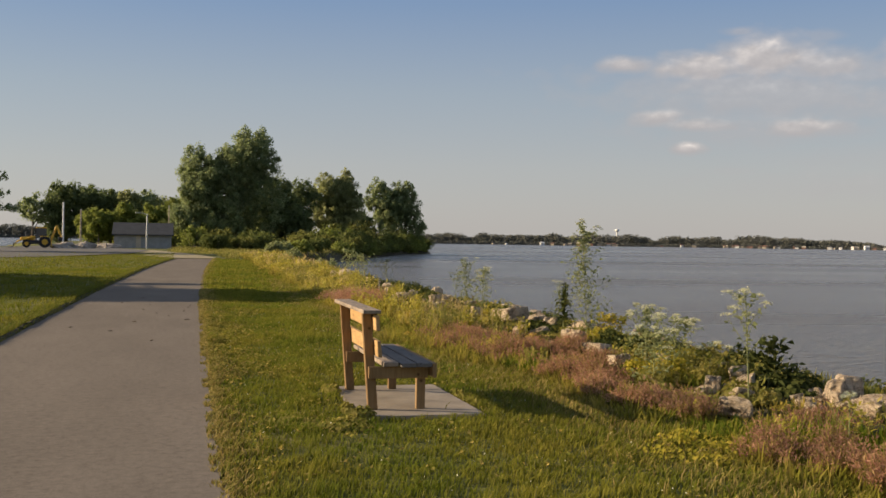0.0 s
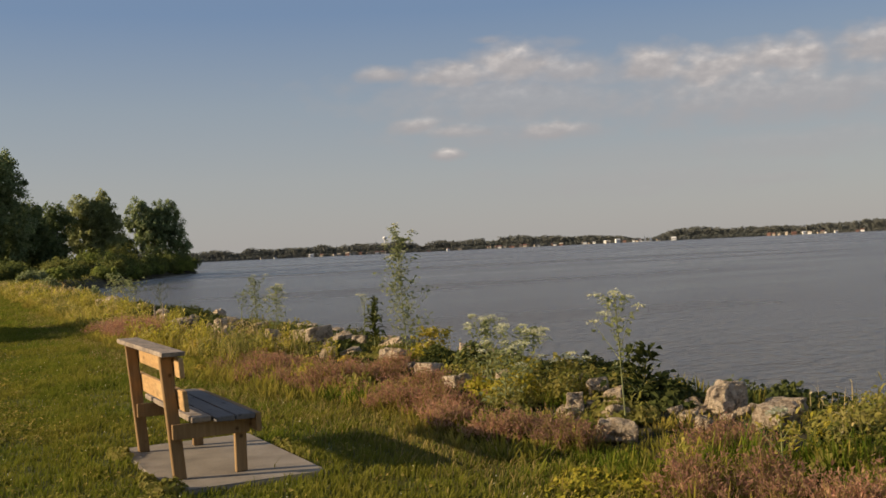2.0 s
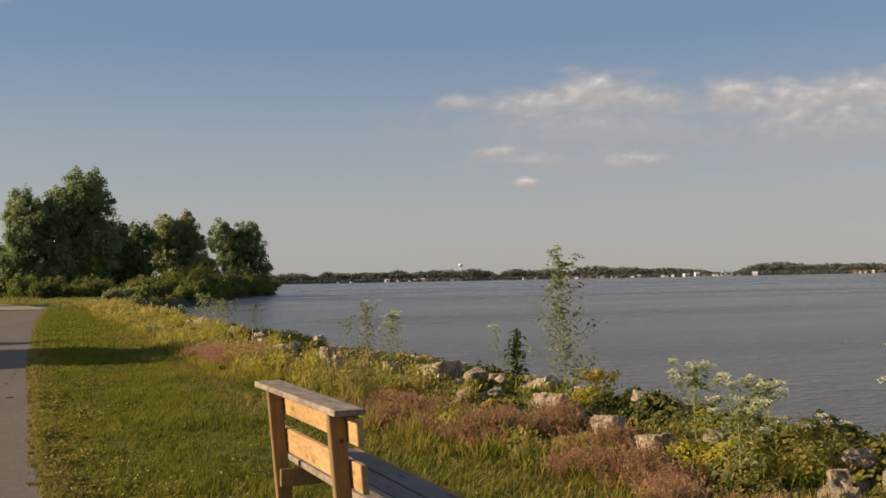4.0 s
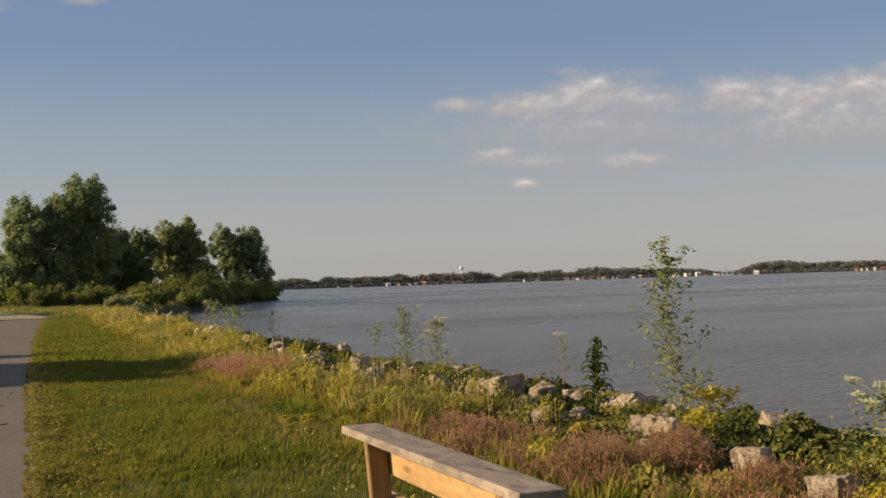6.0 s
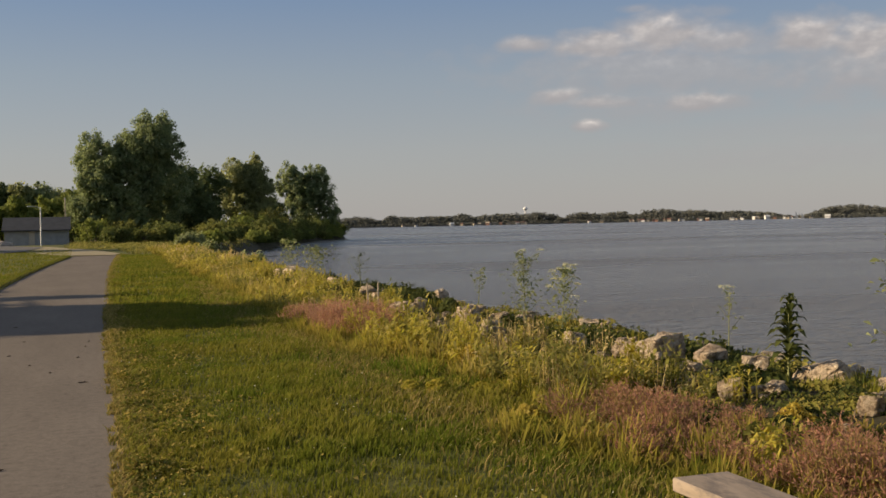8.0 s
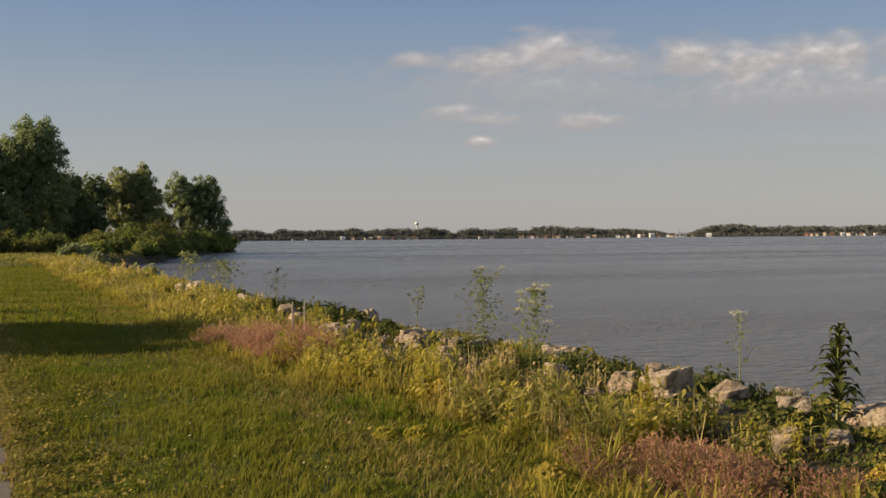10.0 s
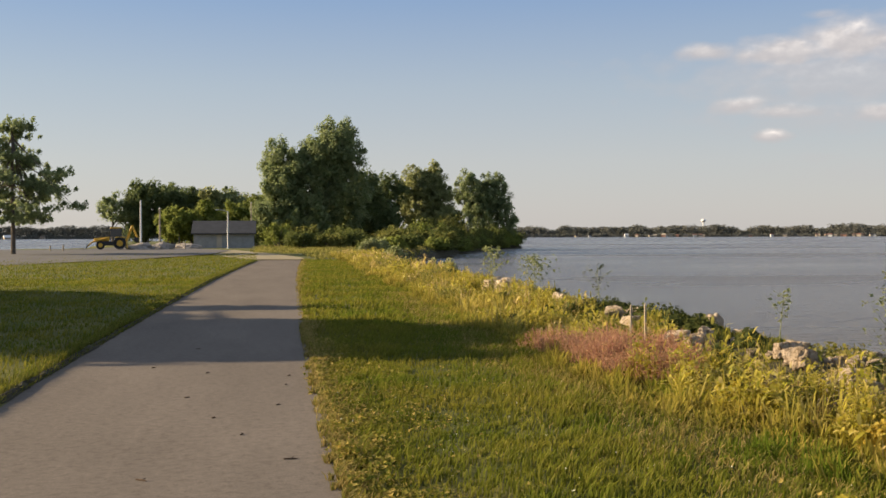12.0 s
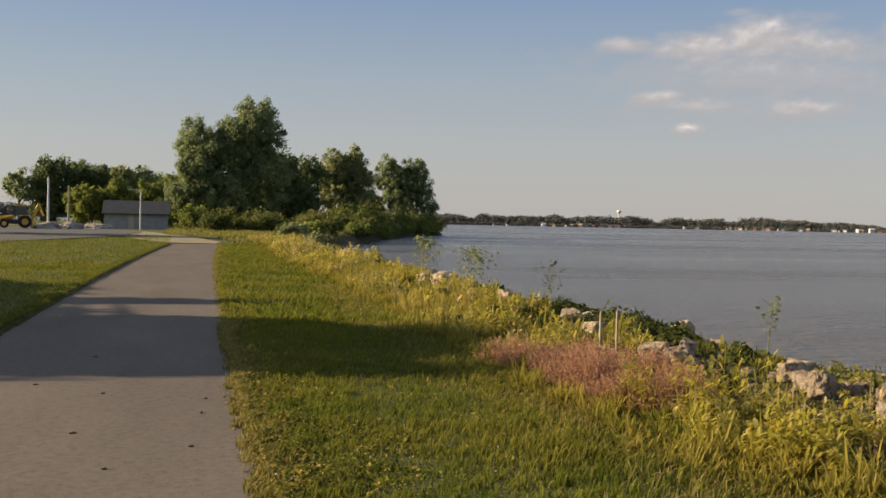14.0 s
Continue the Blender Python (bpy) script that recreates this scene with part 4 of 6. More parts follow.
# another unseen tree, its flat crown fills the gap between both shadows
tree("shade_tree", (-18.8, 35.8, 0), 4.8, 0.24, [(0.0, 0.0, 4.5, 3.0, 3.6, 0.8, 130), (-0.8, -3.0, 4.4, 2.6, 2.2, 0.7, 70), (0.4, 3.0, 4.5, 2.4, 2.4, 0.7, 70), (-3.2, 0.5, 4.2, 2.2, 3.0, 0.7, 60)],
     0.30, 0.5, 80, m_crown, 79, "broad leafy shade tree on the lawn beside the path", limbs=12)


# ---------------------------------------------------------------- building, poles, machine
def pump_house():
    x0, x1, y0, y1 = -9.4, -0.9, 155, 162
    g = -0.16
    ob = thing("utility_building", None, "low grey block utility building with a dark shingle roof", "building")
    ob.location = (0, 0, g)
    part("wall", bm_box(x0 + 0.3, x1 - 0.3, y0, y0 + 0.25, 0, 2.0), m_block, ob)
    part("wall", bm_box(x0 + 0.3, x1 - 0.3, y1 - 0.25, y1, 0, 2.0), m_block, ob)
    part("wall", bm_box(x0 + 0.3, x0 + 0.55, y0 + 0.252, y1 - 0.252, 0, 2.0), m_block, ob)
    part("wall", bm_box(x1 - 0.55, x1 - 0.3, y0 + 0.252, y1 - 0.252, 0, 2.0), m_block, ob)
    bm = bmesh.new()
    ym = (y0 + y1) / 2
    sec = [(y0 - 0.5, 1.95), (ym, 3.65), (y1 + 0.5, 1.95), (y1 + 0.5, 2.1), (ym, 3.82), (y0 - 0.5, 2.1)]
    va = [bm.verts.new((x0, a, b)) for a, b in sec]
    vb = [bm.verts.new((x1, a, b)) for a, b in sec]
    for i in range(6):
        j = (i + 1) % 6
        bm.faces.new([va[i], va[j], vb[j], vb[i]])
    bm.faces.new(va[::-1])
    bm.faces.new(vb)
    bmesh.ops.recalc_face_normals(bm, faces=bm.faces)
    part("roof", bm, m_roofg, ob, "dark grey shingle roof")
    for xe in (x0 + 0.35, x1 - 0.5):
        bm = bmesh.new()
        a = [bm.verts.new((xe, y0 + 0.1, 2.0)), bm.verts.new((xe, y1 - 0.1, 2.0)), bm.verts.new((xe, ym, 3.55))]
        b = [bm.verts.new((xe + 0.15, y0 + 0.1, 2.0)), bm.verts.new((xe + 0.15, y1 - 0.1, 2.0)), bm.verts.new((xe + 0.15, ym, 3.55))]
        bm.faces.new(a[::-1])
        bm.faces.new(b)
        for i in range(3):
            j = (i + 1) % 3
            bm.faces.new([a[i], a[j], b[j], b[i]])
        bmesh.ops.recalc_face_normals(bm, faces=bm.faces)
        part("gable", bm, m_tan, ob)
    part("door", bm_box(-6.1, -5.4, y0 - 0.05, y0 - 0.003, 0, 1.9), m_tan, ob, "tan steel door")
    return ob


pump_house()


def street_lamp(x, y, h, arm):
    ob = thing("street_lamp", None, "galvanised street lamp with a short curved arm", "lamp post")
    ob.location = (x, y, land1(x, y))
    part("pole", bm_tube((0, 0, 0), (0, 0, h), 0.11, 0.08, 10), m_galv, ob)
    bm = bm_tube((0, 0, h - 0.15), (arm * 0.5, 0, h + 0.10), 0.05, 0.045, 8)
    bm_tube((arm * 0.5, 0, h + 0.10), (arm, 0, h + 0.13), 0.045, 0.04, 8, True, bm)
    part("arm", bm, m_galv, ob)
    part("lamp_head", bm_box(arm * 1.35, arm * 0.95, -0.14, 0.14, h + 0.04, h + 0.19, 0.04), m_galv, ob)
    return ob


street_lamp(-4.45, 150, 4.9, -1.15)


def utility_pole(x, y, h, r, mat, label):
    ob = thing("utility_pole", None, label, "pole", "poles by the lot")
    ob.location = (x, y, land1(x, y))
    part("shaft", bm_tube((0, 0, -0.2), (0, 0, h), r, r * 0.75, 10), mat, ob)
    part("cap", bm_tube((0, 0, h), (0, 0, h + 0.12), r * 0.9, r * 0.5, 10), m_galv, ob)
    return ob


utility_pole(-17.0, 165, 6.6, 0.15, m_white, "pale utility pole standing behind the lot")
utility_pole(-15.6, 178, 5.9, 0.16, m_polew, "thin weathered pole behind the lot")
utility_pole(-1.7, 172, 6.6, 0.12, m_polew, "thin weathered pole beside the wood")


def backhoe(x, y, rot):
    ob = thing("backhoe_loader", None, "yellow backhoe loader parked on the lot with its digging arm folded", "backhoe")
    ob.location = (x, y, land1(x, y) + 0.1)
    ob.rotation_euler = (0, 0, rot)

    def wheel(px, py, r, w):
        wh = part("wheel", bm_tube((px, py - w / 2, r), (px, py + w / 2, r), r, r, 22), m_blk, ob, "black rubber tyre")
        part("rim", bm_tube((px, py - w / 2 - 0.02, r), (px, py + w / 2 + 0.02, r), r * 0.5, r * 0.5, 14), m_yel, wh)

    wheel(0.9, -0.85, 0.72, 0.45)
    wheel(0.9, 0.85, 0.72, 0.45)
    wheel(-1.25, -0.85, 0.5, 0.35)
    wheel(-1.25, 0.85, 0.5, 0.35)
    part("chassis", bm_box(-1.7, 1.6, -0.45, 0.45, 0.45, 0.95, 0.06), m_dark, ob)
    bm = bm_box(-2.0, -0.2, -0.5, 0.5, 0.95, 1.5, 0.10)
    for v in bm.verts:
        if v.co.x < -1.2 and v.co.z > 1.2:
            v.co.z -= 0.18
    part("hood", bm, m_yel, ob)
    part("fender", bm_box(0.35, 1.5, -1.05, -0.6, 1.36, 1.48, 0.05), m_yel, ob)
    part("fender", bm_box(0.35, 1.5, 0.6, 1.05, 1.36, 1.48, 0.05), m_yel, ob)
    cab = part("cab", bm_box(-0.15, 1.15, -0.62, 0.62, 2.45, 2.62, 0.05), m_yel, ob, "cab roof")
    for px, py in ((-0.1, -0.57), (-0.1, 0.57), (1.1, -0.57), (1.1, 0.57)):
        part("cab_post", bm_box(px - 0.04, px + 0.04, py - 0.04, py + 0.04, 0.95, 2.45), m_dark, cab)
    part("window_glass", bm_box(-0.05, 1.05, -0.60, -0.585, 1.5, 2.44), m_glass, cab)
    part("window_glass", bm_box(-0.05, 1.05, 0.585, 0.60, 1.5, 2.44), m_glass, cab)
    part("seat", bm_box(0.35, 0.8, -0.25, 0.25, 1.0, 1.75, 0.08), m_dark, cab)
    for sy in (-0.6, 0.6):
        bm = bm_tube((-0.5, sy, 1.35), (-2.2, sy, 0.85), 0.09, 0.08, 8)
        bm_tube((-2.2, sy, 0.85), (-2.75, sy, 0.35), 0.08, 0.07, 8, True, bm)
        part("loader_arm", bm, m_yel, ob)
    bm = bmesh.new()
    prof = [(-2.7, 0.75), (-2.75, 0.10), (-3.45, 0.02), (-3.45, 0.07), (-2.82, 0.16), (-2.78, 0.75)]
    va = [bm.verts.new((a, -1.1, b)) for a, b in prof]
    vb = [bm.verts.new((a, 1.1, b)) for a, b in prof]
    for i in range(6):
        j = (i + 1) % 6
        bm.faces.new([va[i], va[j], vb[j], vb[i]])
    bm.faces.new(va[::-1])
    bm.faces.new(vb)
    bmesh.ops.recalc_face_normals(bm, faces=bm.faces)
    part("front_bucket", bm, m_dark, ob)
    part("boom", bm_tube((1.6, 0, 0.8), (2.35, 0, 2.75), 0.17, 0.14, 8), m_yel, ob)
    part("dipper_arm", bm_tube((2.3, 0, 2.85), (2.95, 0, 1.35), 0.14, 0.11, 8), m_yel, ob)
    part("rear_bucket", bm_box(2.55, 3.05, -0.35, 0.35, 0.85, 1.4, 0.1), m_dark, ob)
    for sy in (-0.9, 0.9):
        part("stabiliser", bm_tube((1.6, sy * 0.6, 1.0), (1.75, sy * 1.2, 0.1), 0.07, 0.07, 8), m_yel, ob)
    return ob


backhoe(-17.6, 140, 0.15)


def rubble(x, y, w, h, seed, label):
    bm = bmesh.new()
    bmesh.ops.create_icosphere(bm, subdivisions=4, radius=0.5)
    o = Vector((seed * 3.1, seed, 0))
    for v in bm.verts:
        v.co += v.co.normalized() * (noise.noise(v.co * 2.6 + o) * 0.22 + noise.noise(v.co * 7 + o) * 0.09)
        v.co = Vector((v.co.x * w, v.co.y * w * 0.7, max(v.co.z, -0.12) * h * 2))
    me = bpy.data.meshes.new("rubble_heap")
    bm.to_mesh(me)
    bm.free()
    me.materials.append(m_dirtpile)
    ob = thing("rubble_heap", me, label, "rubble heap", kind="stuff")
    ob.location = (x, y, land1(x, y) + 0.05)
    return ob


rubble(-14.3, 141, 3.2, 0.7, 1, "low pile of pale broken rubble beside the machine")
rubble(-12.2, 143, 2.6, 0.9, 2, "low pile of pale broken rubble beside the machine")
rubble(-9.5, 150, 3.5, 0.6, 3, "low pile of earth near the building")
for x, y, h in ((-20.9, 128, 0.75), (-9.6, 146, 0.8), (-22.8, 131, 0.6)):
    ob = thing("bollard", None, "short weathered post at the edge of the lot", "post", "edge posts")
    ob.location = (x, y, land1(x, y))
    part("post", bm_tube((0, 0, -0.1), (0, 0, h), 0.09, 0.085, 10), m_polew, ob)
    part("cap", bm_tube((0, 0, h), (0, 0, h + 0.05), 0.1, 0.05, 10), m_dark, ob)


# ---------------------------------------------------------------- the far shore
def polar(azd, dist):
    a = radians(azd)
    return dist * math.sin(a), dist * math.cos(a)


def far_height(azd):
    """Treetop height over the water along the far shore."""
    h = 15.0 + 1.3 * math.sin(azd * 1.3) + 0.9 * math.sin(azd * 3.1 + 1)
    for c, w, d in ((25.6, 0.5, 7), (29.4, 0.4, 4), (37.6, 1.3, 11), (15.6, 0.4, 5), (20.8, 0.3, 5), (34.8, 1.6, 4), (45.0, 1.0, 4)):
        h -= d * math.exp(-((azd - c) / w) ** 2)
    for c, w, d in ((23.0, 1.5, 2), (39.5, 1.6, 2), (31.5, 1.5, 2)):
        h += d * math.exp(-((azd - c) / w) ** 2)
    if azd < 2:
        h += 2
    return h


def far_woods(name, spots, label, seed):
    """Distant trees as one mass of leaf clumps: spots of (x, y, z, radius, height)."""
    r = np.random.default_rng(seed)
    a = np.array(spots)
    per = 64
    i = np.repeat(np.arange(len(a)), per)
    d = r.normal(size=(len(i), 3))
    d /= np.linalg.norm(d, axis=1, keepdims=True)
    p = a[i, :3] + d * r.uniform(0.1, 1.0, (len(i), 1)) ** 0.4 * np.stack([a[i, 3], a[i, 3], a[i, 4]], 1)
    p[:, 2] = np.maximum(p[:, 2], WATER + 0.3)
    q = d * 0.5 + r.normal(0, 0.6, d.shape) + np.array([-0.4, -0.4, 0.3])
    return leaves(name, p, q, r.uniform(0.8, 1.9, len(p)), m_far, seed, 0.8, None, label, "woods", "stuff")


fr = random.Random(9)
spots = []
azd = -30.0
while azd < 62:
    D_ = 1500
    h = far_height(azd) * fr.uniform(0.80, 1.06)
    for f_ in (0.80, 0.55, 0.30):
        x, y = polar(azd + fr.uniform(-0.12, 0.12), D_ + fr.uniform(-15, 50))
        wdt = fr.uniform(3.4, 6.4)
        spots.append((x, y, WATER + h * f_, wdt, min(h * 0.24, wdt * fr.uniform(0.6, 0.9))))
    if fr.random() < 0.8:
        x, y = polar(azd + fr.uniform(-0.1, 0.1), D_ - 22)
        spots.append((x, y, WATER + 1.2, fr.uniform(3, 6), fr.uniform(1.6, 5.0)))
    azd += fr.uniform(0.03, 0.085)
far_woods("far_woods", spots, "hazy dark treeline along the far shore", 1)


def far_house(azd, dist, w, h, wall, roof, seed, label):
    x, y = polar(azd, dist)
    ob = thing("house", None, label, "house", "far shore houses")
    ob.location = (x, y, WATER + 0.6)
    ob.rotation_euler = (0, 0, radians(-azd) + random.Random(seed).uniform(-0.5, 0.5))
    w, h = w * 0.5, h * 0.52
    body = part("wall", bm_box(-w / 2, w / 2, -w * 0.3, w * 0.3, -1.0, h), wall, ob)
    bm = bmesh.new()
    sec = [(-w * 0.36, h - 0.1), (w * 0.36, h - 0.1), (0, h + w * 0.26)]
    va = [bm.verts.new((-w * 0.54, a, b)) for a, b in sec]
    vb = [bm.verts.new((w * 0.54, a, b)) for a, b in sec]
    for i in range(3):
        j = (i + 1) % 3
        bm.faces.new([va[i], va[j], vb[j], vb[i]])
    bm.faces.new(va[::-1])
    bm.faces.new(vb)
    bmesh.ops.recalc_face_normals(bm, faces=bm.faces)
    part("roof", bm, roof, ob)
    for i in range(3):
        wx = -w * 0.32 + i * w * 0.32
        part("window", bm_box(wx - w * 0.06, wx + w * 0.06, -w * 0.3 - 0.05, -w * 0.3 - 0.003, h * 0.35, h * 0.75), m_glass, ob)
    return ob


m_farred = plain("far_red_brick", (0.26, 0.15, 0.11), 0.9, 0, 0.2, 0.3)
HOUSES = [(19.54, 11, 5.0, m_white, m_white), (20.1, 8, 4.0, m_tan, m_roofr), (20.8, 9, 4.0, m_tan, m_roofg), (21.5, 11, 5, m_farred, m_tan), (22.2, 7, 3.5, m_farred, m_roofr), (23.1, 9, 4.2, m_white, m_roofr),
          (29.2, 9, 4, m_tan, m_roofr), (29.8, 10, 4, m_white, m_roofr), (30.5, 9, 4.5, m_farred, m_roofg), (31.3, 8, 3.5, m_tan, m_roofr), (31.9, 7, 4, m_white, m_roofg), (32.7, 9, 3.5, m_farred, m_roofr),
          (34.4, 8, 4, m_tan, m_roofg), (34.9, 8, 5, m_white, m_roofg), (35.5, 9, 5, m_white, m_white), (36.15, 13, 6.5, m_white, m_white), (37.0, 7, 5, m_white, m_roofg), (39.1, 13, 5, m_white, m_white),
          (44.2, 9, 4, m_tan, m_roofr), (45.2, 11, 4, m_farred, m_roofr), (45.7, 9, 4.5, m_white, m_white), (46.7, 8, 3.5, m_white, m_roofg), (16.9, 8, 3.5, m_tan, m_roofg), (17.6, 7, 3.0, m_white, m_roofg),
          (38.3, 9, 4, m_tan, m_roofg), (48.5, 9, 4, m_white, m_roofr), (-12.6, 22, 3.5, m_tan, m_white), (-14.8, 16, 3.5, m_white, m_roofg), (-11.0, 12, 3, m_tan, m_roofg)]
hr = random.Random(31)
for a0, a1, cnt in ((19.4, 23.6, 7), (28.9, 37.4, 17), (43.8, 48.8, 8), (24.6, 28.0, 3)):
    for _ in range(cnt):
        HOUSES.append((hr.uniform(a0, a1), hr.uniform(6, 11), hr.uniform(3, 5), hr.choice((m_white, m_tan, m_farred, m_tan)), hr.choice((m_roofg, m_roofr, m_roofg, m_tan))))
for k, (a, w, h, wm, rm) in enumerate(HOUSES):
    far_house(a, 1462, w, h, wm, rm, k, "small pale lakeside house on the far shore" if wm in (m_white, m_tan) else "small red-brown lakeside house on the far shore")


def sail_boat(azd, dist, h):
    x, y = polar(azd, dist)
    ob = thing("sailboat", None, "white sailboat with raised sail off the far shore", "sailboat", "far sailboats")
    ob.location = (x, y, WATER)
    ob.rotation_euler = (0, 0, radians(-azd) + 0.3)
    bm = bm_box(-3.5, 3.5, -1.0, 1.0, -0.2, 1.0, 0.3)
    part("hull", bm, m_white, ob)
    part("mast", bm_tube((0, 0, 0.8), (0, 0, h), 0.12, 0.08, 6), m_galv, ob)
    bm = bmesh.new()
    a = [bm.verts.new(p_) for p_ in ((0.1, -0.06, 1.6), (3.2, -0.06, 1.6), (0.1, -0.06, h))]
    b = [bm.verts.new(p_) for p_ in ((0.1, 0.06, 1.6), (3.2, 0.06, 1.6), (0.1, 0.06, h))]
    bm.faces.new(a[::-1])
    bm.faces.new(b)
    for i in range(3):
        j = (i + 1) % 3
        bm.faces.new([a[i], a[j], b[j], b[i]])
    bmesh.ops.recalc_face_normals(bm, faces=bm.faces)
    part("sail", bm, m_white, ob)


sail_boat(37.55, 1450, 9.5)
sail_boat(37.85, 1450, 8.0)


def water_tower():
    x, y = polar(23.55, 1560)
    ob = thing("water_tower", None, "pale bulb-shaped water tower rising over the far woods", "water tower")
    ob.location = (x, y, WATER)
    part("column", bm_tube((0, 0, 0), (0, 0, 21), 1.3, 1.0, 14), m_white, ob)
    bm = bmesh.new()
    bmesh.ops.create_uvsphere(bm, u_segments=20, v_segments=12, radius=3.4)
    for v in bm.verts:
        v.co.z = v.co.z * 0.72 + 23.0
    part("tank", bm, m_white, ob)


water_tower()


# ---------------------------------------------------------------- grass and weeds
def scatter(n, x0, x1, y0, y1, seed, power=1.0):
    """Places on the ground, denser near y0 as power grows."""
    r = np.random.default_rng(seed)
    x = r.uniform(x0, x1, n)
    y = y0 + (y1 - y0) * r.uniform(0, 1, n) ** power
    return x, y, r


def on_land(x, y):
    return np.stack([x, y, land(x, y)], 1)


def off_path(x, y, margin=0.0):
    e = path_right(np.maximum(y, 0))
    return (x > e + margin) | (x < e - 2.95 - margin)


def mown(name, n, x0, x1, y0, y1, h, w, seed, power=1.0, label="short mown grass beside the path"):
    x, y, r = scatter(n, x0, x1, y0, y1, seed, power)
    keep = off_path(x, y, 0.01) & ~((x > 1.46) & (x < 2.64) & (y > 7.2) & (y < 9.27))
    # thin and clumpy
    clump = np.sin(x * 5.1 + np.sin(y * 3.7) * 2) * np.sin(y * 4.3 + np.sin(x * 2.9) * 2)
    keep &= r.uniform(-1.3, 1, n) < clump + 0.45
    if x0 < -5:                              # thins out away from the path
        keep &= r.uniform(0, 1, n) < np.clip((x - x0) / (0.6 * (x1 - x0)), 0, 1)
    x, y = x[keep], y[keep]
    hh = h * (1 + 0.35 * np.sin(x * 2.3 + y * 0.7) * np.sin(y * 1.1 - x)) * (1 + 0.45 * np.sin(x * 13 + 3 * np.sin(y * 4)) * np.sin(y * 9 + 2 * np.sin(x * 5)))
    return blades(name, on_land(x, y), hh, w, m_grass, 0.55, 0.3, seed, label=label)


mown("mown_grass", 118000, 0.1, 4.7, 1.5, 14, 0.062, 0.0085, 1)
mown("mown_grass", 95000, 0.2, 4.4, 14, 30, 0.075, 0.011, 2, 1.25)
mown("mown_grass", 60000, 0.4, 6.5, 30, 85, 0.10, 0.030, 3, 1.4)
mown("mown_grass", 85000, -13, -2.1, 18, 50, 0.07, 0.016, 4, 1.2, "short mown grass across the path")
mown("mown_grass", 50000, -20, -0.5, 45, 110, 0.08, 0.035, 5, 1.2, "short mown grass across the path")

mown("mown_grass", 45000, 0.1, 4.8, -7, 1.5, 0.065, 0.010, 6)
mown("mown_grass", 90000, -13, -2.7, -9, 18, 0.07, 0.014, 7, 1.0, "short mown grass across the path")


def fringe(n, side, y0, y1, seed):
    r = np.random.default_rng(seed)
    y = r.uniform(y0, y1, n)
    e = path_right(np.maximum(y, 0)) - (2.95 if side < 0 else 0)
    wid = 0.05 + 0.13 * (0.5 + 0.5 * np.sin(y * 1.3 + np.sin(y * 3.1)))
    x = e + side * (np.abs(r.normal(0, 1, n)) * wid - 0.03 - 0.06 * (np.sin(y * 2.7 + np.sin(y * 7.1) * 2) * np.sin(y * 5.3) > 0.1))
    blades("dry_grass_fringe", on_land(x, y) + np.array([0, 0, 0.02]), 0.075, 0.012, m_edge, 0.8, 0.4, seed, label="dry tan grass fringe along the asphalt edge")


fringe(13000, 1, 3, 30, 31)
fringe(7000, 1, 30, 82, 32)
# longer grass along the far edge of the path, and a dry strip before the weeds
rq = np.random.default_rng(77)
yq = rq.uniform(14, 80, 20000)
xq = path_right(yq) - 2.95 - np.abs(rq.normal(0, 0.16, 20000)) + 0.02
blades("long_edge_grass", on_land(xq, yq), 0.095, 0.012, m_edge_g, 0.6, 0.4, 78, label="longer green grass at the asphalt edge")
yq = rq.uniform(2, 40, 24000)
xq = 3.15 + 0.6 * np.clip((13 - yq) / 4, 0, 1) + rq.normal(0, 0.40, 24000) + np.clip((yq - 26) * 0.035, 0, 2.0)
blades("dry_grass_strip", on_land(xq, yq), 0.09, 0.009, m_edge, 0.8, 0.4, 79, label="dry yellowing strip of grass before the weeds")
# low clover-like weeds at the path's edge
rc = np.random.default_rng(41)
for nm, n, x0, x1, y0, y1, sz in (("clover", 27000, 0.22, 0.99, 10, 27, 0.025), ("clover", 5000, 0.4, 3.2, 2, 11, 0.026), ("clover", 3500, 0.3, 3.4, 11, 24, 0.028)):
    x = x0 + (x1 - x0) * rc.uniform(0, 1, n) ** 1.5
    y = rc.uniform(y0, y1, n)
    if x1 < 1:
        x = path_right(y) + 0.01 + np.abs(rc.normal(0, 1, n)) * (0.16 + 0.30 * (0.5 + 0.5 * np.sin(y * 0.9 + 2 * np.sin(y * 0.37))))
    clear = ~((x > 1.4) & (x < 2.7) & (y > 7.15) & (y < 9.3))
    x, y = x[clear], y[clear]
    patch = np.sin(x * 4.1 + y * 2.3) * np.sin(y * 1.9 - x * 3.7) + 0.6 * np.sin(x * 17 + y * 5) * np.sin(y * 13 - x * 6) + rc.normal(0, 0.3, len(x)) > (-0.45 if x1 < 1 else 0.15)
    x, y = x[patch], y[patch]
    p = on_land(x, y) + np.stack([0 * x, 0 * x, rc.uniform(0.02, 0.12, len(x)) * (0.6 + 0.5 * np.sin(x * 9 + 1) * np.sin(y * 7))], 1)
    q = rc.normal(0, 0.5, (len(x), 3)) + np.array([0, 0, 1])
    leaves(nm, p, q, sz * rc.uniform(0.7, 1.5, len(x)), m_clover, 42, 0.8, None, "low clover leaves among the grass", "clover", "stuff")


def weed_edge(y):
    """Where the mown strip ends and the rank weeds begin."""
    return 3.55 + 0.55 * np.clip((13 - y) / 4, 0, 1) + 0.18 * np.sin(y * 0.8) + 0.12 * np.sin(y * 2.1) + np.clip((y - 26) * 0.035, 0, 2.0)


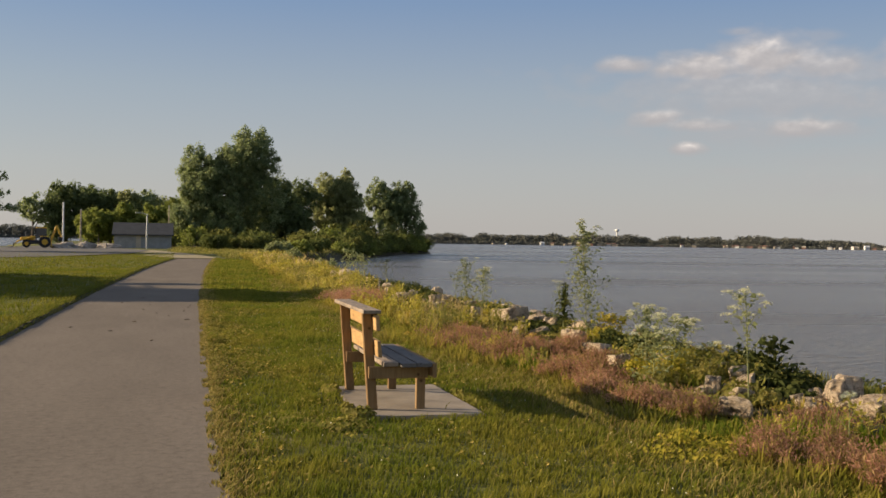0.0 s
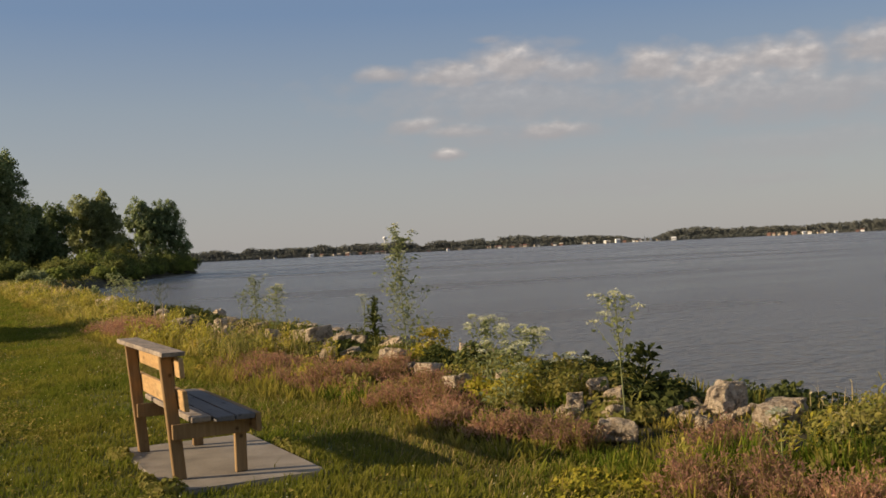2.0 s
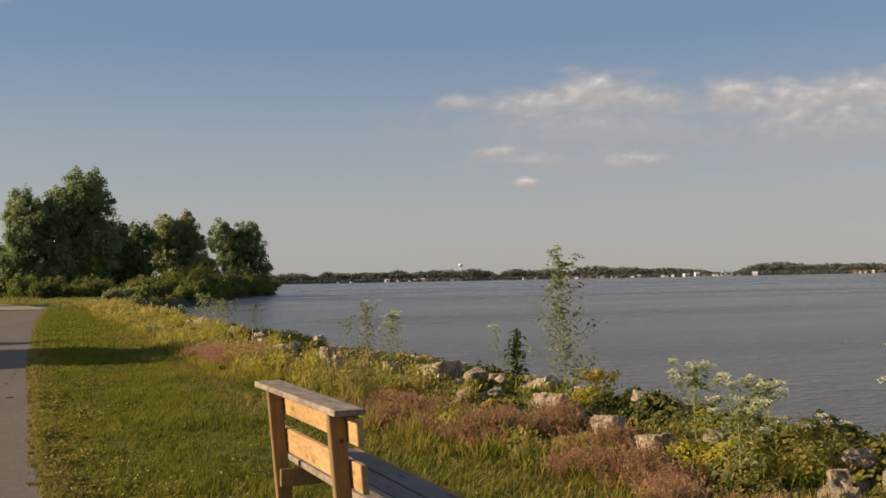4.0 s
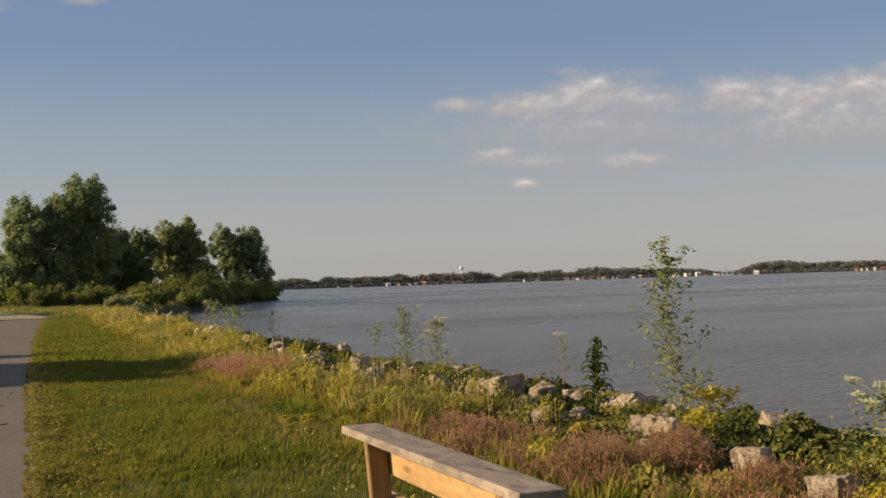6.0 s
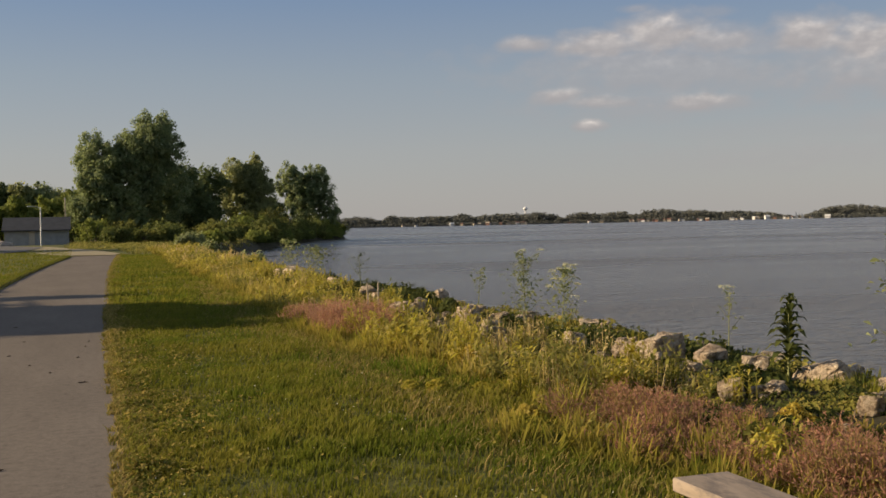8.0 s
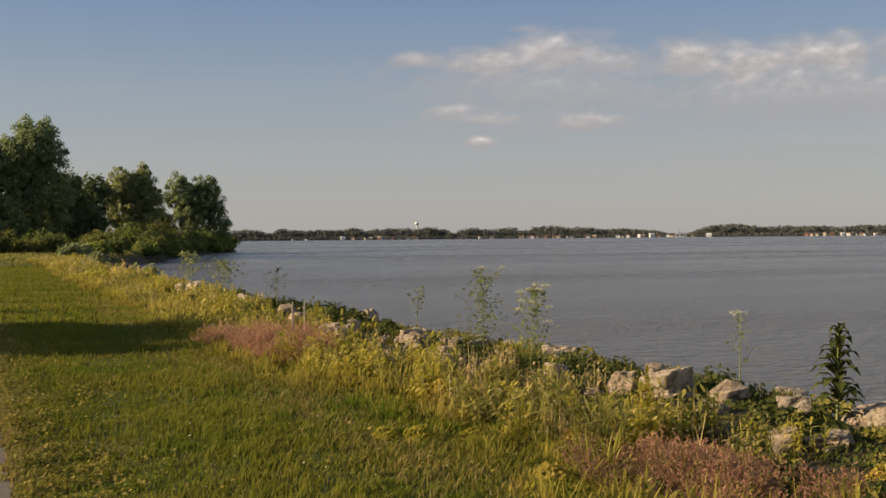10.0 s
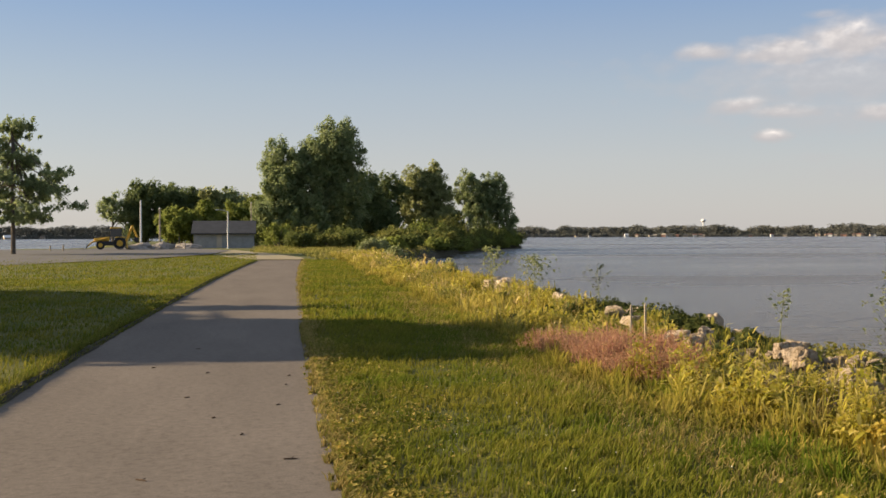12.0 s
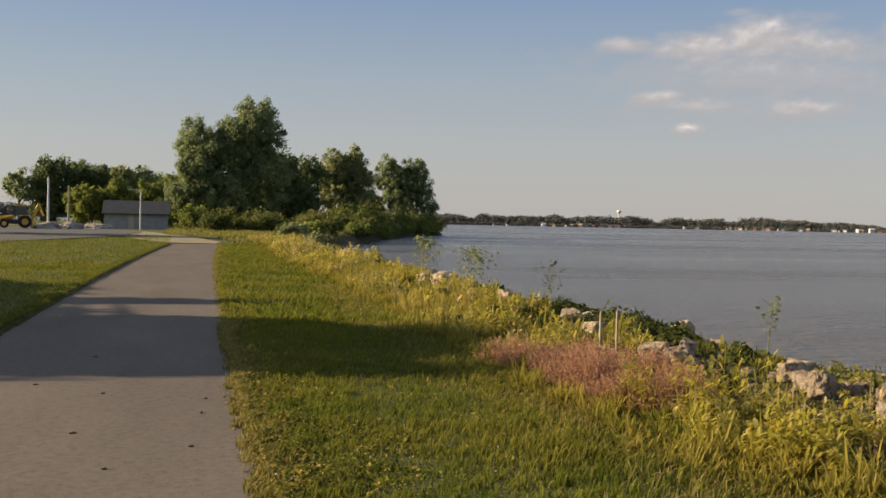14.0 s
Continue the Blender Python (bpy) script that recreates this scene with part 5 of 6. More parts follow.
def arcs(base, az, length, width, elev, droop, r, cup=0.0):
    """Long leaves that rise from base and bend over: verts, loops, sizes and the share of the way to the tip."""
    n = len(base)
    side = np.stack([-np.sin(az), np.cos(az), 0 * az], 1) * (width / 2)[:, None]
    out = np.stack([np.cos(az), np.sin(az), 0 * az], 1)
    up = np.array([0, 0, 1.0])
    rows, share = [], []
    for s, k in ((0.0, 0.55), (0.38, 1.0), (0.74, 0.7), (1.0, 0.0)):
        c = base + out * (length * s * np.cos(elev) * (1 + 0.5 * droop * s))[:, None] + up * (length * (s * np.sin(elev) - droop * s * s))[:, None]
        if k:
            rows += [c - side * k, c + side * k]
            share += [s, s]
        else:
            rows.append(c)
            share.append(s)
    v = np.stack(rows, 1).reshape(-1, 3)
    b = (np.arange(n) * 7)[:, None]
    loops = np.concatenate([b + np.array([0, 1, 3, 2]), b + np.array([2, 3, 5, 4]), b + np.array([4, 5, 6])], 1).ravel()
    return v, loops, np.tile([4, 4, 3], n), np.tile(share, n)


def joined(name, pieces, mat, label, cat):
    """Several sets of verts, loops, sizes and shares in one mesh."""
    V, L, S, U, off = [], [], [], [], 0
    for v, l, s, u in pieces:
        V.append(v)
        L.append(l + off)
        S.append(s)
        U.append(u)
        off += len(v)
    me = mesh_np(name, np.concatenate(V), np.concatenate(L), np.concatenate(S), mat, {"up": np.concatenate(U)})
    return thing(name, me, label, cat, "", "stuff")


def lumps(x, y):
    """Uneven growth, 0 to 1: hummocks about half a metre apart with hollows between."""
    a = np.sin(x * 6.3 + 1.7 * np.sin(y * 2.1)) * np.sin(y * 5.1 + 1.9 * np.sin(x * 2.7)) + 0.5 * np.sin(x * 11.3 + y * 3.1) * np.sin(y * 9.7 - x * 2.2)
    return np.clip(0.5 + 0.55 * a, 0, 1)


def tufts(name, x, y, per, h, w, mat, seed, label, spread=0.05, droop=0.3, cat="weeds"):
    """Grass and weed tufts: leaves that fan out from many small crowns."""
    r = np.random.default_rng(seed)
    n = len(x)
    i = np.repeat(np.arange(n), per)
    m = len(i)
    h = (np.broadcast_to(h, n) * r.uniform(0.6, 1.25, n) * (0.35 + 0.95 * lumps(x, y)) * clear_of_rocks(x, y))[i]
    bx, by = x[i] + r.normal(0, spread, m), y[i] + r.normal(0, spread, m)
    base = np.stack([bx, by, land(bx, by) - 0.015], 1)
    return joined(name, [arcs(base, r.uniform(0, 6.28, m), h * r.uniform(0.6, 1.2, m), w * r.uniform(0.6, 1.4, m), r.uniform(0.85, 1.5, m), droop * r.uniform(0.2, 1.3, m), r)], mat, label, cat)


def bank_places(n, y0, y1, inner, outer, seed, power=1.0, patch=None):
    r = np.random.default_rng(seed)
    y = y0 + (y1 - y0) * r.uniform(0, 1, n) ** power
    x = weed_edge(y) + inner + (outer - inner) * r.uniform(0, 1, n)
    if patch:
        keep = np.sin(x * patch[0] + seed) * np.sin(y * patch[1] + seed * 0.7) + 0.5 * np.sin(x * 3.1 + y * 2.3) + r.normal(0, 0.25, n) > patch[2]
        x, y = x[keep], y[keep]
    return x, y


OLIVE, STRAWY, LUSH = "olive green tufts of rank grass on the bank", "straw and yellow-green tufts of rank grass on the bank", "deep green tufts of rank grass on the bank"
tufts("rank_weeds", *bank_places(1450, -9, 14.6, -0.25, 1.5, 51), 13, 0.24, 0.013, m_weed_o, 51, OLIVE)
tufts("rank_weeds", *bank_places(800, -9, 14.6, 0.1, 1.7, 151, 1.0, (1.9, 1.3, 0.1)), 13, 0.25, 0.012, m_tussock, 151, LUSH)
tufts("rank_weeds", *bank_places(820, 14.6, 26, -0.2, 1.2, 52), 13, 0.26, 0.015, m_weed_o, 52, OLIVE)
tufts("rank_weeds", *bank_places(420, 14.6, 26, 0.2, 1.9, 152, 1.0, (1.6, 1.1, 0.0)), 12, 0.34, 0.018, m_weed, 152, STRAWY)
tufts("rank_weeds", *bank_places(1800, 26, 46, -0.25, 2.4, 53), 11, 0.34, 0.020, m_weed_o, 53, OLIVE)
tufts("rank_weeds", *bank_places(1300, 26, 46, 0.0, 2.2, 153, 1.0, (1.2, 0.8, -0.1)), 11, 0.40, 0.022, m_weed, 153, STRAWY)
tufts("rank_weeds", *bank_places(1100, 46, 96, -0.3, 4.0, 54, 1.2), 9, 0.42, 0.040, m_weed, 54, STRAWY)
tufts("rank_weeds", *bank_places(2200, 46, 96, -0.3, 4.0, 154, 1.2), 9, 0.44, 0.045, m_weed_o, 154, OLIVE)
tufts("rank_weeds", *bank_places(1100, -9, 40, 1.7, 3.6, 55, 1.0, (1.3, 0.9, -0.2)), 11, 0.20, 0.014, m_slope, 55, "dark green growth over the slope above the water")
rb = np.random.default_rng(57)
tufts("rank_weeds", rb.uniform(5.1, 6.9, 1700), rb.uniform(-9, 27, 1700), 11, 0.18, 0.013, m_weed_o, 57, "olive green tufts growing between the boulders")
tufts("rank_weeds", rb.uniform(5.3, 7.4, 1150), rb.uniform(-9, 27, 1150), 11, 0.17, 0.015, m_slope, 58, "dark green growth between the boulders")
rq = np.random.default_rng(91)
xr, yr = rq.uniform(-1, 24, 3600), rq.uniform(88, 172, 3600)
keep = (shore_dist(xr, yr) > 0.8) & ((xr > 3.6) | (yr > 112))
tufts("rough_grass", xr[keep], yr[keep], 9, 0.38, 0.06, m_strap, 92, "rough unmown grass beyond the path's end", 0.2, cat="grass")


def stalk_stand(cx, cy, rx, ry, h, stems, mat, seed, label, leaf=0.22, wide=0.020, per=6, cat="weeds", name="weed_stand"):
    """A stand of upright stalks with long leaves that reach out and bend over, and bare straw feet."""
    r = np.random.default_rng(seed)
    a, d = r.uniform(0, 6.28, stems), np.sqrt(r.uniform(0, 1, stems))
    bx, by = cx + rx * d * np.cos(a), cy + ry * d * np.sin(a)
    bz = land(bx, by)
    hs = h * (1 - 0.35 * d * d) * r.uniform(0.55, 1.2, stems) * np.maximum(clear_of_rocks(bx, by), 0.75)
    foot = np.stack([bx, by, bz - 0.02], 1)
    stem = arcs(foot, r.uniform(0, 6.28, stems), hs, np.full(stems, wide * 0.5), r.uniform(1.3, 1.57, stems), np.zeros(stems), r)
    stem = (*stem[:3], stem[3] * 0.35)
    i = np.repeat(np.arange(stems), per)
    f_ = 0.25 + 0.75 * r.uniform(0, 1, len(i)) ** 0.8
    base = foot[i] + np.stack([r.normal(0, 0.01, len(i)), r.normal(0, 0.01, len(i)), f_ * hs[i]], 1)
    lv = arcs(base, r.uniform(0, 6.28, len(i)), leaf * r.uniform(0.5, 1.3, len(i)) * (1.2 - 0.5 * f_), wide * r.uniform(0.6, 1.4, len(i)), r.uniform(0.3, 1.35, len(i)), r.uniform(0.1, 0.9, len(i)), r)
    lv = (*lv[:3], 0.4 + 0.6 * lv[3])
    return joined(name, [stem, lv], mat, label, cat)


def leaf_patch(name, n, cx, cy, rx, ry, h, size, mat, seed, label, cat="weeds", kind="stuff"):
    """A mound of broad leaves, closed on top and ragged at the rim."""
    r = np.random.default_rng(seed)
    a = r.uniform(0, 6.28, n)
    d = np.sqrt(r.uniform(0, 1, n))
    x, y = cx + rx * d * np.cos(a), cy + ry * d * np.sin(a)
    dome = np.sqrt(np.maximum(0, 1 - d * d * 0.85))
    lump = 0.68 + 0.32 * np.sin(x * 9 + seed) * np.sin(y * 8 + seed)
    z = land(x, y) + h * dome * lump * r.uniform(0.15, 1.0, n) ** 0.5 * clear_of_rocks(x, y)
    q = r.normal(0, 0.45, (n, 3)) + np.stack([np.cos(a) * d * 0.8 - 0.25, np.sin(a) * d * 0.8, np.full(n, 0.8)], 1)
    return leaves(name, np.stack([x, y, z], 1), q, size * r.uniform(0.5, 1.4, n), mat, seed, 0.6, None, label, cat, kind, 0.12)


lr = random.Random(6)
STAND = {0: "upright yellow-green weed stand on the bank", 1: "upright green weed stand on the bank", 2: "drying straw-coloured weed stand on the bank"}
STAND_M = (m_strap_y, m_strap, m_straw)
rf = np.random.default_rng(64)
fx, fy = rf.uniform(0.4, 3.5, 260), rf.uniform(2.5, 22, 260)
fk = ~((fx > 1.3) & (fx < 2.8) & (fy > 7.1) & (fy < 9.4)) & (fx > path_right(fy) + 0.05)
fx, fy = fx[fk], fy[fk]
leaves("clover_flowers", on_land(fx, fy) + np.stack([0 * fx, 0 * fx, rf.uniform(0.05, 0.09, len(fx))], 1), rf.normal(0, 0.6, (len(fx), 3)) + np.array([-0.5, -0.4, 0.5]), rf.uniform(0.008, 0.014, len(fx)), m_umbel, 65, 0.9, None, "small pale clover flowers scattered in the lawn", "clover", "stuff")
# the tall stands before the rocks
for k in range(58):
    y = lr.uniform(15.2, 22.6)
    x = float(weed_edge(np.array([y]))[0]) + lr.uniform(0.35, 1.75 if y < 19.3 else 1.25)
    c = (0, 0, 1, 0, 1)[k % 5]
    broad = k % 2
    stalk_stand(x, y, lr.uniform(0.10, 0.20), lr.uniform(0.10, 0.24), lr.uniform(0.34, 0.62), 13, STAND_M[c], 800 + k, STAND[c], lr.uniform(0.11, 0.15) if broad else lr.uniform(0.14, 0.22), 0.034 if broad else 0.018, 9 if broad else 6)
for k in range(12):
    x, y = lr.uniform(4.3, 5.0), lr.uniform(18.6, 21.6)
    stalk_stand(x, y, 0.16, 0.2, lr.uniform(0.52, 0.72), 14, STAND_M[(0, 2, 0)[k % 3]], 860 + k, STAND[(0, 2, 0)[k % 3]], 0.15, 0.026, (8, 1, 8)[k % 3])
for k in range(15):
    x, y = lr.uniform(4.5, 5.5), lr.uniform(14.4, 17.6)
    stalk_stand(x, y, 0.14, 0.2, lr.uniform(0.30, 0.5), 9, STAND_M[(2, 0, 1)[k % 3]], 880 + k, STAND[(2, 0, 1)[k % 3]], 0.11, 0.024, (1, 8, 8)[k % 3])
for k in range(40):
    x, y = lr.uniform(4.15, 5.3), lr.uniform(15.4, 20.2)
    stalk_stand(x, y, 0.14, 0.16, lr.uniform(0.26, 0.50), 12, (m_brown, m_straw, m_straw)[k % 3], 1300 + k, "bare dead stalks standing among the weeds", 0.08, 0.022, 1)
for k in range(60):
    y = lr.uniform(25.2, 48)
    x = float(weed_edge(np.array([y]))[0]) + lr.uniform(0.25, 2.2)
    c = (0, 0, 1, 2)[k % 4]
    stalk_stand(x, y, lr.uniform(0.2, 0.42), lr.uniform(0.3, 0.6), lr.uniform(0.36, 0.62), 20, STAND_M[c], 900 + k, STAND[c], 0.18, 0.032, 7 if c < 2 else 1)
for k in range(60):
    y = lr.uniform(48, 98)
    x = float(weed_edge(np.array([y]))[0]) + lr.uniform(0.1, 3.2)
    c = (0, 2, 1)[k % 3]
    stalk_stand(x, y, lr.uniform(0.4, 0.9), lr.uniform(0.5, 1.2), lr.uniform(0.4, 0.75), 18, STAND_M[c], 960 + k, STAND[c], 0.32, 0.05, 5)
# single stalks and greener stands down by the bench
for k in range(34):
    y = lr.uniform(2.0, 14.6)
    x = float(weed_edge(np.array([y]))[0]) + lr.uniform(0.5, 1.9)
    stalk_stand(x, y, lr.uniform(0.1, 0.2), lr.uniform(0.1, 0.24), lr.uniform(0.26, 0.46), 8, STAND_M[(1, 1, 0)[k % 3]], 1030 + k, STAND[(1, 1, 0)[k % 3]], 0.12, 0.022, 7)
# leafy mounds down the bank
MOUND = {0: "green leafy weed mound on the bank", 1: "yellow-green leafy weed mound on the bank", 2: "dark green leafy weed mound by the rocks"}
MOUND_M = (m_leaf_g, m_leaf_y, m_leaf_d)
for k in range(84):
    y = lr.uniform(-2, 15) if k < 40 else lr.uniform(15, 48)
    off = lr.uniform(0.55, 2.6)
    x = float(weed_edge(np.array([y]))[0]) + off
    if abs(x - 4.3) < 0.9 and abs(y - 23.3) < 2.3:
        continue
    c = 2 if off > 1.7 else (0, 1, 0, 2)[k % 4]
    leaf_patch("leafy_weeds", 480, x, y, lr.uniform(0.2, 0.42), lr.uniform(0.22, 0.5), lr.uniform(0.18, 0.40), 0.066 if y < 25 else 0.09, MOUND_M[c], 300 + k, MOUND[c])
for k in range(24):
    y = lr.uniform(48, 92)
    x = float(weed_edge(np.array([y]))[0]) + lr.uniform(0.5, 3.4)
    c = (0, 1)[k % 2]
    leaf_patch("leafy_weeds", 420, x, y, lr.uniform(0.5, 0.9), lr.uniform(0.6, 1.2), lr.uniform(0.35, 0.6), 0.13, MOUND_M[c], 400 + k, MOUND[c])
for k, (x, y, w, h, c) in enumerate([(5.15, 8.9, 0.28, 0.42, 0), (5.5, 9.4, 0.32, 0.5, 1), (5.8, 9.9, 0.3, 0.44, 0), (5.3, 9.75, 0.28, 0.42, 1), (5.65, 8.75, 0.26, 0.4, 0), (6.1, 10.4, 0.3, 0.36, 1), (6.3, 9.4, 0.35, 0.3, 0),
                                     (6.3, 5.6, 0.4, 0.42, 0), (6.7, 5.0, 0.45, 0.40, 0), (5.9, 5.1, 0.35, 0.38, 0), (7.1, 5.9, 0.4, 0.36, 0), (6.2, 4.3, 0.45, 0.40, 0), (7.0, 4.2, 0.5, 0.42, 0), (5.6, 4.4, 0.3, 0.34, 0), (7.4, 5.0, 0.45, 0.36, 0), (6.6, 3.4, 0.5, 0.4, 0), (7.6, 3.6, 0.5, 0.4, 0)]):
    leaf_patch("leafy_weeds", 760, x, y, w, w * 1.2, h * 0.9, 0.042, (m_leaf_g, m_yclump)[c], 1400 + k, ("green leafy weed mound among the boulders", "yellow-green leafy weed mound among the boulders")[c])
for k in range(26):
    x, y = lr.uniform(5.2, 7.2), lr.uniform(3.0, 6.4)
    c = (1, 2, 0)[k % 3]
    stalk_stand(x, y, 0.14, 0.16, lr.uniform(0.34, 0.58), 7, STAND_M[c], 1430 + k, STAND[c], 0.13, 0.018, (6, 1, 6)[k % 3])
sd = random.Random(77)
for k in range(26):
    x, y = sd.uniform(4.75, 5.75), sd.uniform(17.2, 21.2)
    stalk_stand(x, y, 0.16, 0.2, sd.uniform(0.34, 0.56), 11, m_straw, 1500 + k, STAND[2], 0.09, 0.020, 2)
# creepers over and below the rocks
for k, (x, y) in enumerate([(5.72, 13.9), (6.02, 13.95), (5.95, 13.55), (5.6, 14.15), (6.25, 14.4), (5.85, 14.75)]):
    leaf_patch("bank_creeper", 260, x, y, 0.26, 0.3, 0.16, 0.04, (m_leaf_g, m_leaf_d)[k % 2], 1540 + k, ("low green creeper between the boulders", "low dark green creeper between the boulders")[k % 2])
for k in range(58):
    x, y = lr.uniform(6.0, 7.9), lr.uniform(0.5, 20.0) if k < 42 else lr.uniform(20, 40)
    c = (2, 2, 0)[k % 3]
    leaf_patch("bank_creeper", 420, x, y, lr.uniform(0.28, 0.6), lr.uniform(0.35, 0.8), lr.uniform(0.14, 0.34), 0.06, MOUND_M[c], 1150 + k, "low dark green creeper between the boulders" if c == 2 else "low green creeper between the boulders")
for k, (x, y, rx, ry, h) in enumerate([(6.5, 28.2, 0.5, 1.1, 0.42), (6.2, 26.3, 0.5, 0.8, 0.34), (6.6, 31.0, 0.4, 0.9, 0.36), (5.6, 29.6, 0.5, 0.9, 0.40)]):
    leaf_patch("bank_creeper", 800, x, y, rx, ry, h, 0.07, m_leaf_d, 1220 + k, "dark green creeper over the crest of the bank")
# bright yellow clumps
for k, (x, y, w, h) in enumerate([(3.80, 5.40, 0.46, 0.17), (4.08, 5.78, 0.36, 0.15), (3.32, 16.55, 0.13, 0.20), (3.75, 16.4, 0.12, 0.22), (3.40, 14.5, 0.22, 0.20), (3.62, 14.9, 0.16, 0.20), (3.15, 16.7, 0.14, 0.16), (4.45, 15.95, 0.14, 0.26), (4.85, 15.6, 0.12, 0.26), (4.3, 18.3, 0.14, 0.30), (4.5, 20.3, 0.16, 0.34),
                              (5.25, 13.6, 0.16, 0.24), (6.0, 12.75, 0.26, 0.34), (4.7, 27.4, 0.3, 0.36), (5.3, 31.5, 0.3, 0.4)]):
    leaf_patch("yellow_weed", 620, x, y, w, w * 1.15, h, 0.034, m_yellow if k % 2 and k > 3 else m_yclump, 440 + k, "bright yellow weed clump on the bank" if k % 2 else "bright yellow-green weed clump at the lawn's edge")
for k, (x, y, rx, ry, h) in enumerate([(1.45, 7.25, 0.14, 0.12, 0.16), (1.42, 7.6, 0.08, 0.25, 0.15), (1.25, 6.9, 0.25, 0.3, 0.10), (1.42, 8.9, 0.1, 0.25, 0.12), (0.9, 7.3, 0.3, 0.5, 0.08), (2.7, 8.3, 0.08, 0.5, 0.10)]):
    leaf_patch("grass_tuft", 260, x, y, rx, ry, h, 0.045, m_leaf_g, 760 + k, "dark green tuft of broad weeds by the slab")
# lush green where the mowing stops
for k, (cx, cy, rx, ry, h, n) in enumerate([(3.55, 18.1, 0.42, 0.8, 0.26, 90), (4.5, 16.6, 0.4, 0.7, 0.24, 40), (3.8, 21.0, 0.35, 0.6, 0.22, 50), (4.3, 6.1, 0.4, 0.5, 0.20, 50), (4.36, 11.2, 0.25, 0.4, 0.28, 34), (4.25, 10.5, 0.25, 0.3, 0.24, 26), (5.1, 5.5, 0.4, 0.5, 0.30, 50), (5.3, 4.8, 0.4, 0.5, 0.30, 50)]):
    r = np.random.default_rng(480 + k)
    a, d = r.uniform(0, 6.28, n), np.sqrt(r.uniform(0, 1, n))
    tufts("green_tussock", cx + rx * d * np.cos(a), cy + ry * d * np.sin(a), 16, h * (1 - 0.3 * d), 0.010, m_tussock, 490 + k, "lush bright green tussock at the edge of the mown strip", 0.04, 0.25, "grass")


def plume_grass(cx, cy, rx, ry, h, n, blade_m, plume_m, seed, label, plume=0.085, thick=0.16):
    """A drift of seeding grass: tufts of thin stems, each topped by a narrow feathery plume."""
    r = np.random.default_rng(seed)
    a, d = r.uniform(0, 6.28, n), np.sqrt(r.uniform(0, 1, n))
    tx, ty = cx + rx * d * np.cos(a), cy + ry * d * np.sin(a)
    keep = (lumps(tx * 0.8, ty * 0.8) - 0.5) * 1.6 + r.normal(0, 0.6, n) > -0.2 + 0.7 * d * d
    tx, ty, d = tx[keep], ty[keep], d[keep]
    th = h * (1 - 0.35 * d * d) * r.uniform(0.6, 1.2, len(tx)) * (0.6 + 0.6 * lumps(tx * 0.8, ty * 0.8))
    per = 16
    i = np.repeat(np.arange(len(tx)), per)
    m = len(i)
    az, el = r.uniform(0, 6.28, m), r.uniform(0.95, 1.5, m)
    L = th[i] * r.uniform(0.7, 1.15, m)
    bx, by = tx[i] + r.normal(0, 0.03, m), ty[i] + r.normal(0, 0.03, m)
    base = np.stack([bx, by, land(bx, by) - 0.01], 1)
    joined("pink_grass", [arcs(base, az, L, np.full(m, 0.006), el, np.full(m, 0.08), r)], blade_m, label, "grass")
    j = np.repeat(np.flatnonzero(r.uniform(0, 1, m) < 0.8), 9)
    f_ = r.uniform(0.58, 1.03, len(j))
    dr = np.stack([np.cos(az[j]) * np.cos(el[j]), np.sin(az[j]) * np.cos(el[j]), np.sin(el[j]) - 0.08], 1)
    p = base[j] + dr * (L[j] * f_)[:, None]
    ax = dr + r.normal(0, 0.8, dr.shape)
    ax /= np.linalg.norm(ax, axis=1, keepdims=True)
    sd = np.cross(ax, r.normal(size=ax.shape))
    sd /= np.linalg.norm(sd, axis=1, keepdims=True) + 1e-9
    s = (plume * r.uniform(0.5, 1.3, len(j)))[:, None]
    v = np.stack([p, p + ax * s * 0.5 + sd * s * thick, p + ax * s, p + ax * s * 0.5 - sd * s * thick], 1).reshape(-1, 3)
    k4 = (np.arange(len(j)) * 4)[:, None]
    me = mesh_np("pink_seed_heads", v, (k4 + np.array([0, 1, 2, 3])).ravel(), np.full(len(j), 4), plume_m)
    return thing("pink_seed_heads", me, "feathery " + label, "grass", "", "stuff")


PLUMES = [(4.15, 23.1, 0.58, 1.75, 0.50, 640, 0), (3.85, 25.3, 0.45, 0.8, 0.36, 110, 0),
          (4.15, 14.4, 0.45, 0.9, 0.30, 150, 1), (4.40, 13.2, 0.55, 1.1, 0.34, 260, 1), (4.75, 12.2, 0.6, 0.8, 0.36, 220, 1), (4.25, 11.9, 0.4, 0.7, 0.30, 130, 1), (4.45, 10.2, 0.45, 0.8, 0.32, 170, 1),
          (4.55, 9.4, 0.35, 0.6, 0.34, 120, 1), (4.28, 8.4, 0.32, 0.5, 0.30, 100, 2), (4.35, 7.7, 0.35, 0.4, 0.28, 100, 2), (4.55, 7.1, 0.3, 0.4, 0.30, 80, 1), (4.42, 5.0, 0.45, 0.55, 0.40, 190, 1), (4.70, 4.05, 0.36, 0.36, 0.36, 100, 2),
          (5.4, 3.4, 0.45, 0.5, 0.36, 90, 1), (4.35, 3.0, 0.4, 0.5, 0.32, 80, 1), (5.3, 6.0, 0.35, 0.4, 0.30, 60, 1), (5.2, 12.0, 0.35, 0.6, 0.30, 90, 1), (5.2, 10.7, 0.3, 0.5, 0.30, 60, 1), (3.95, 13.6, 0.42, 0.8, 0.29, 170, 1), (4.65, 14.6, 0.42, 0.55, 0.30, 120, 2)]
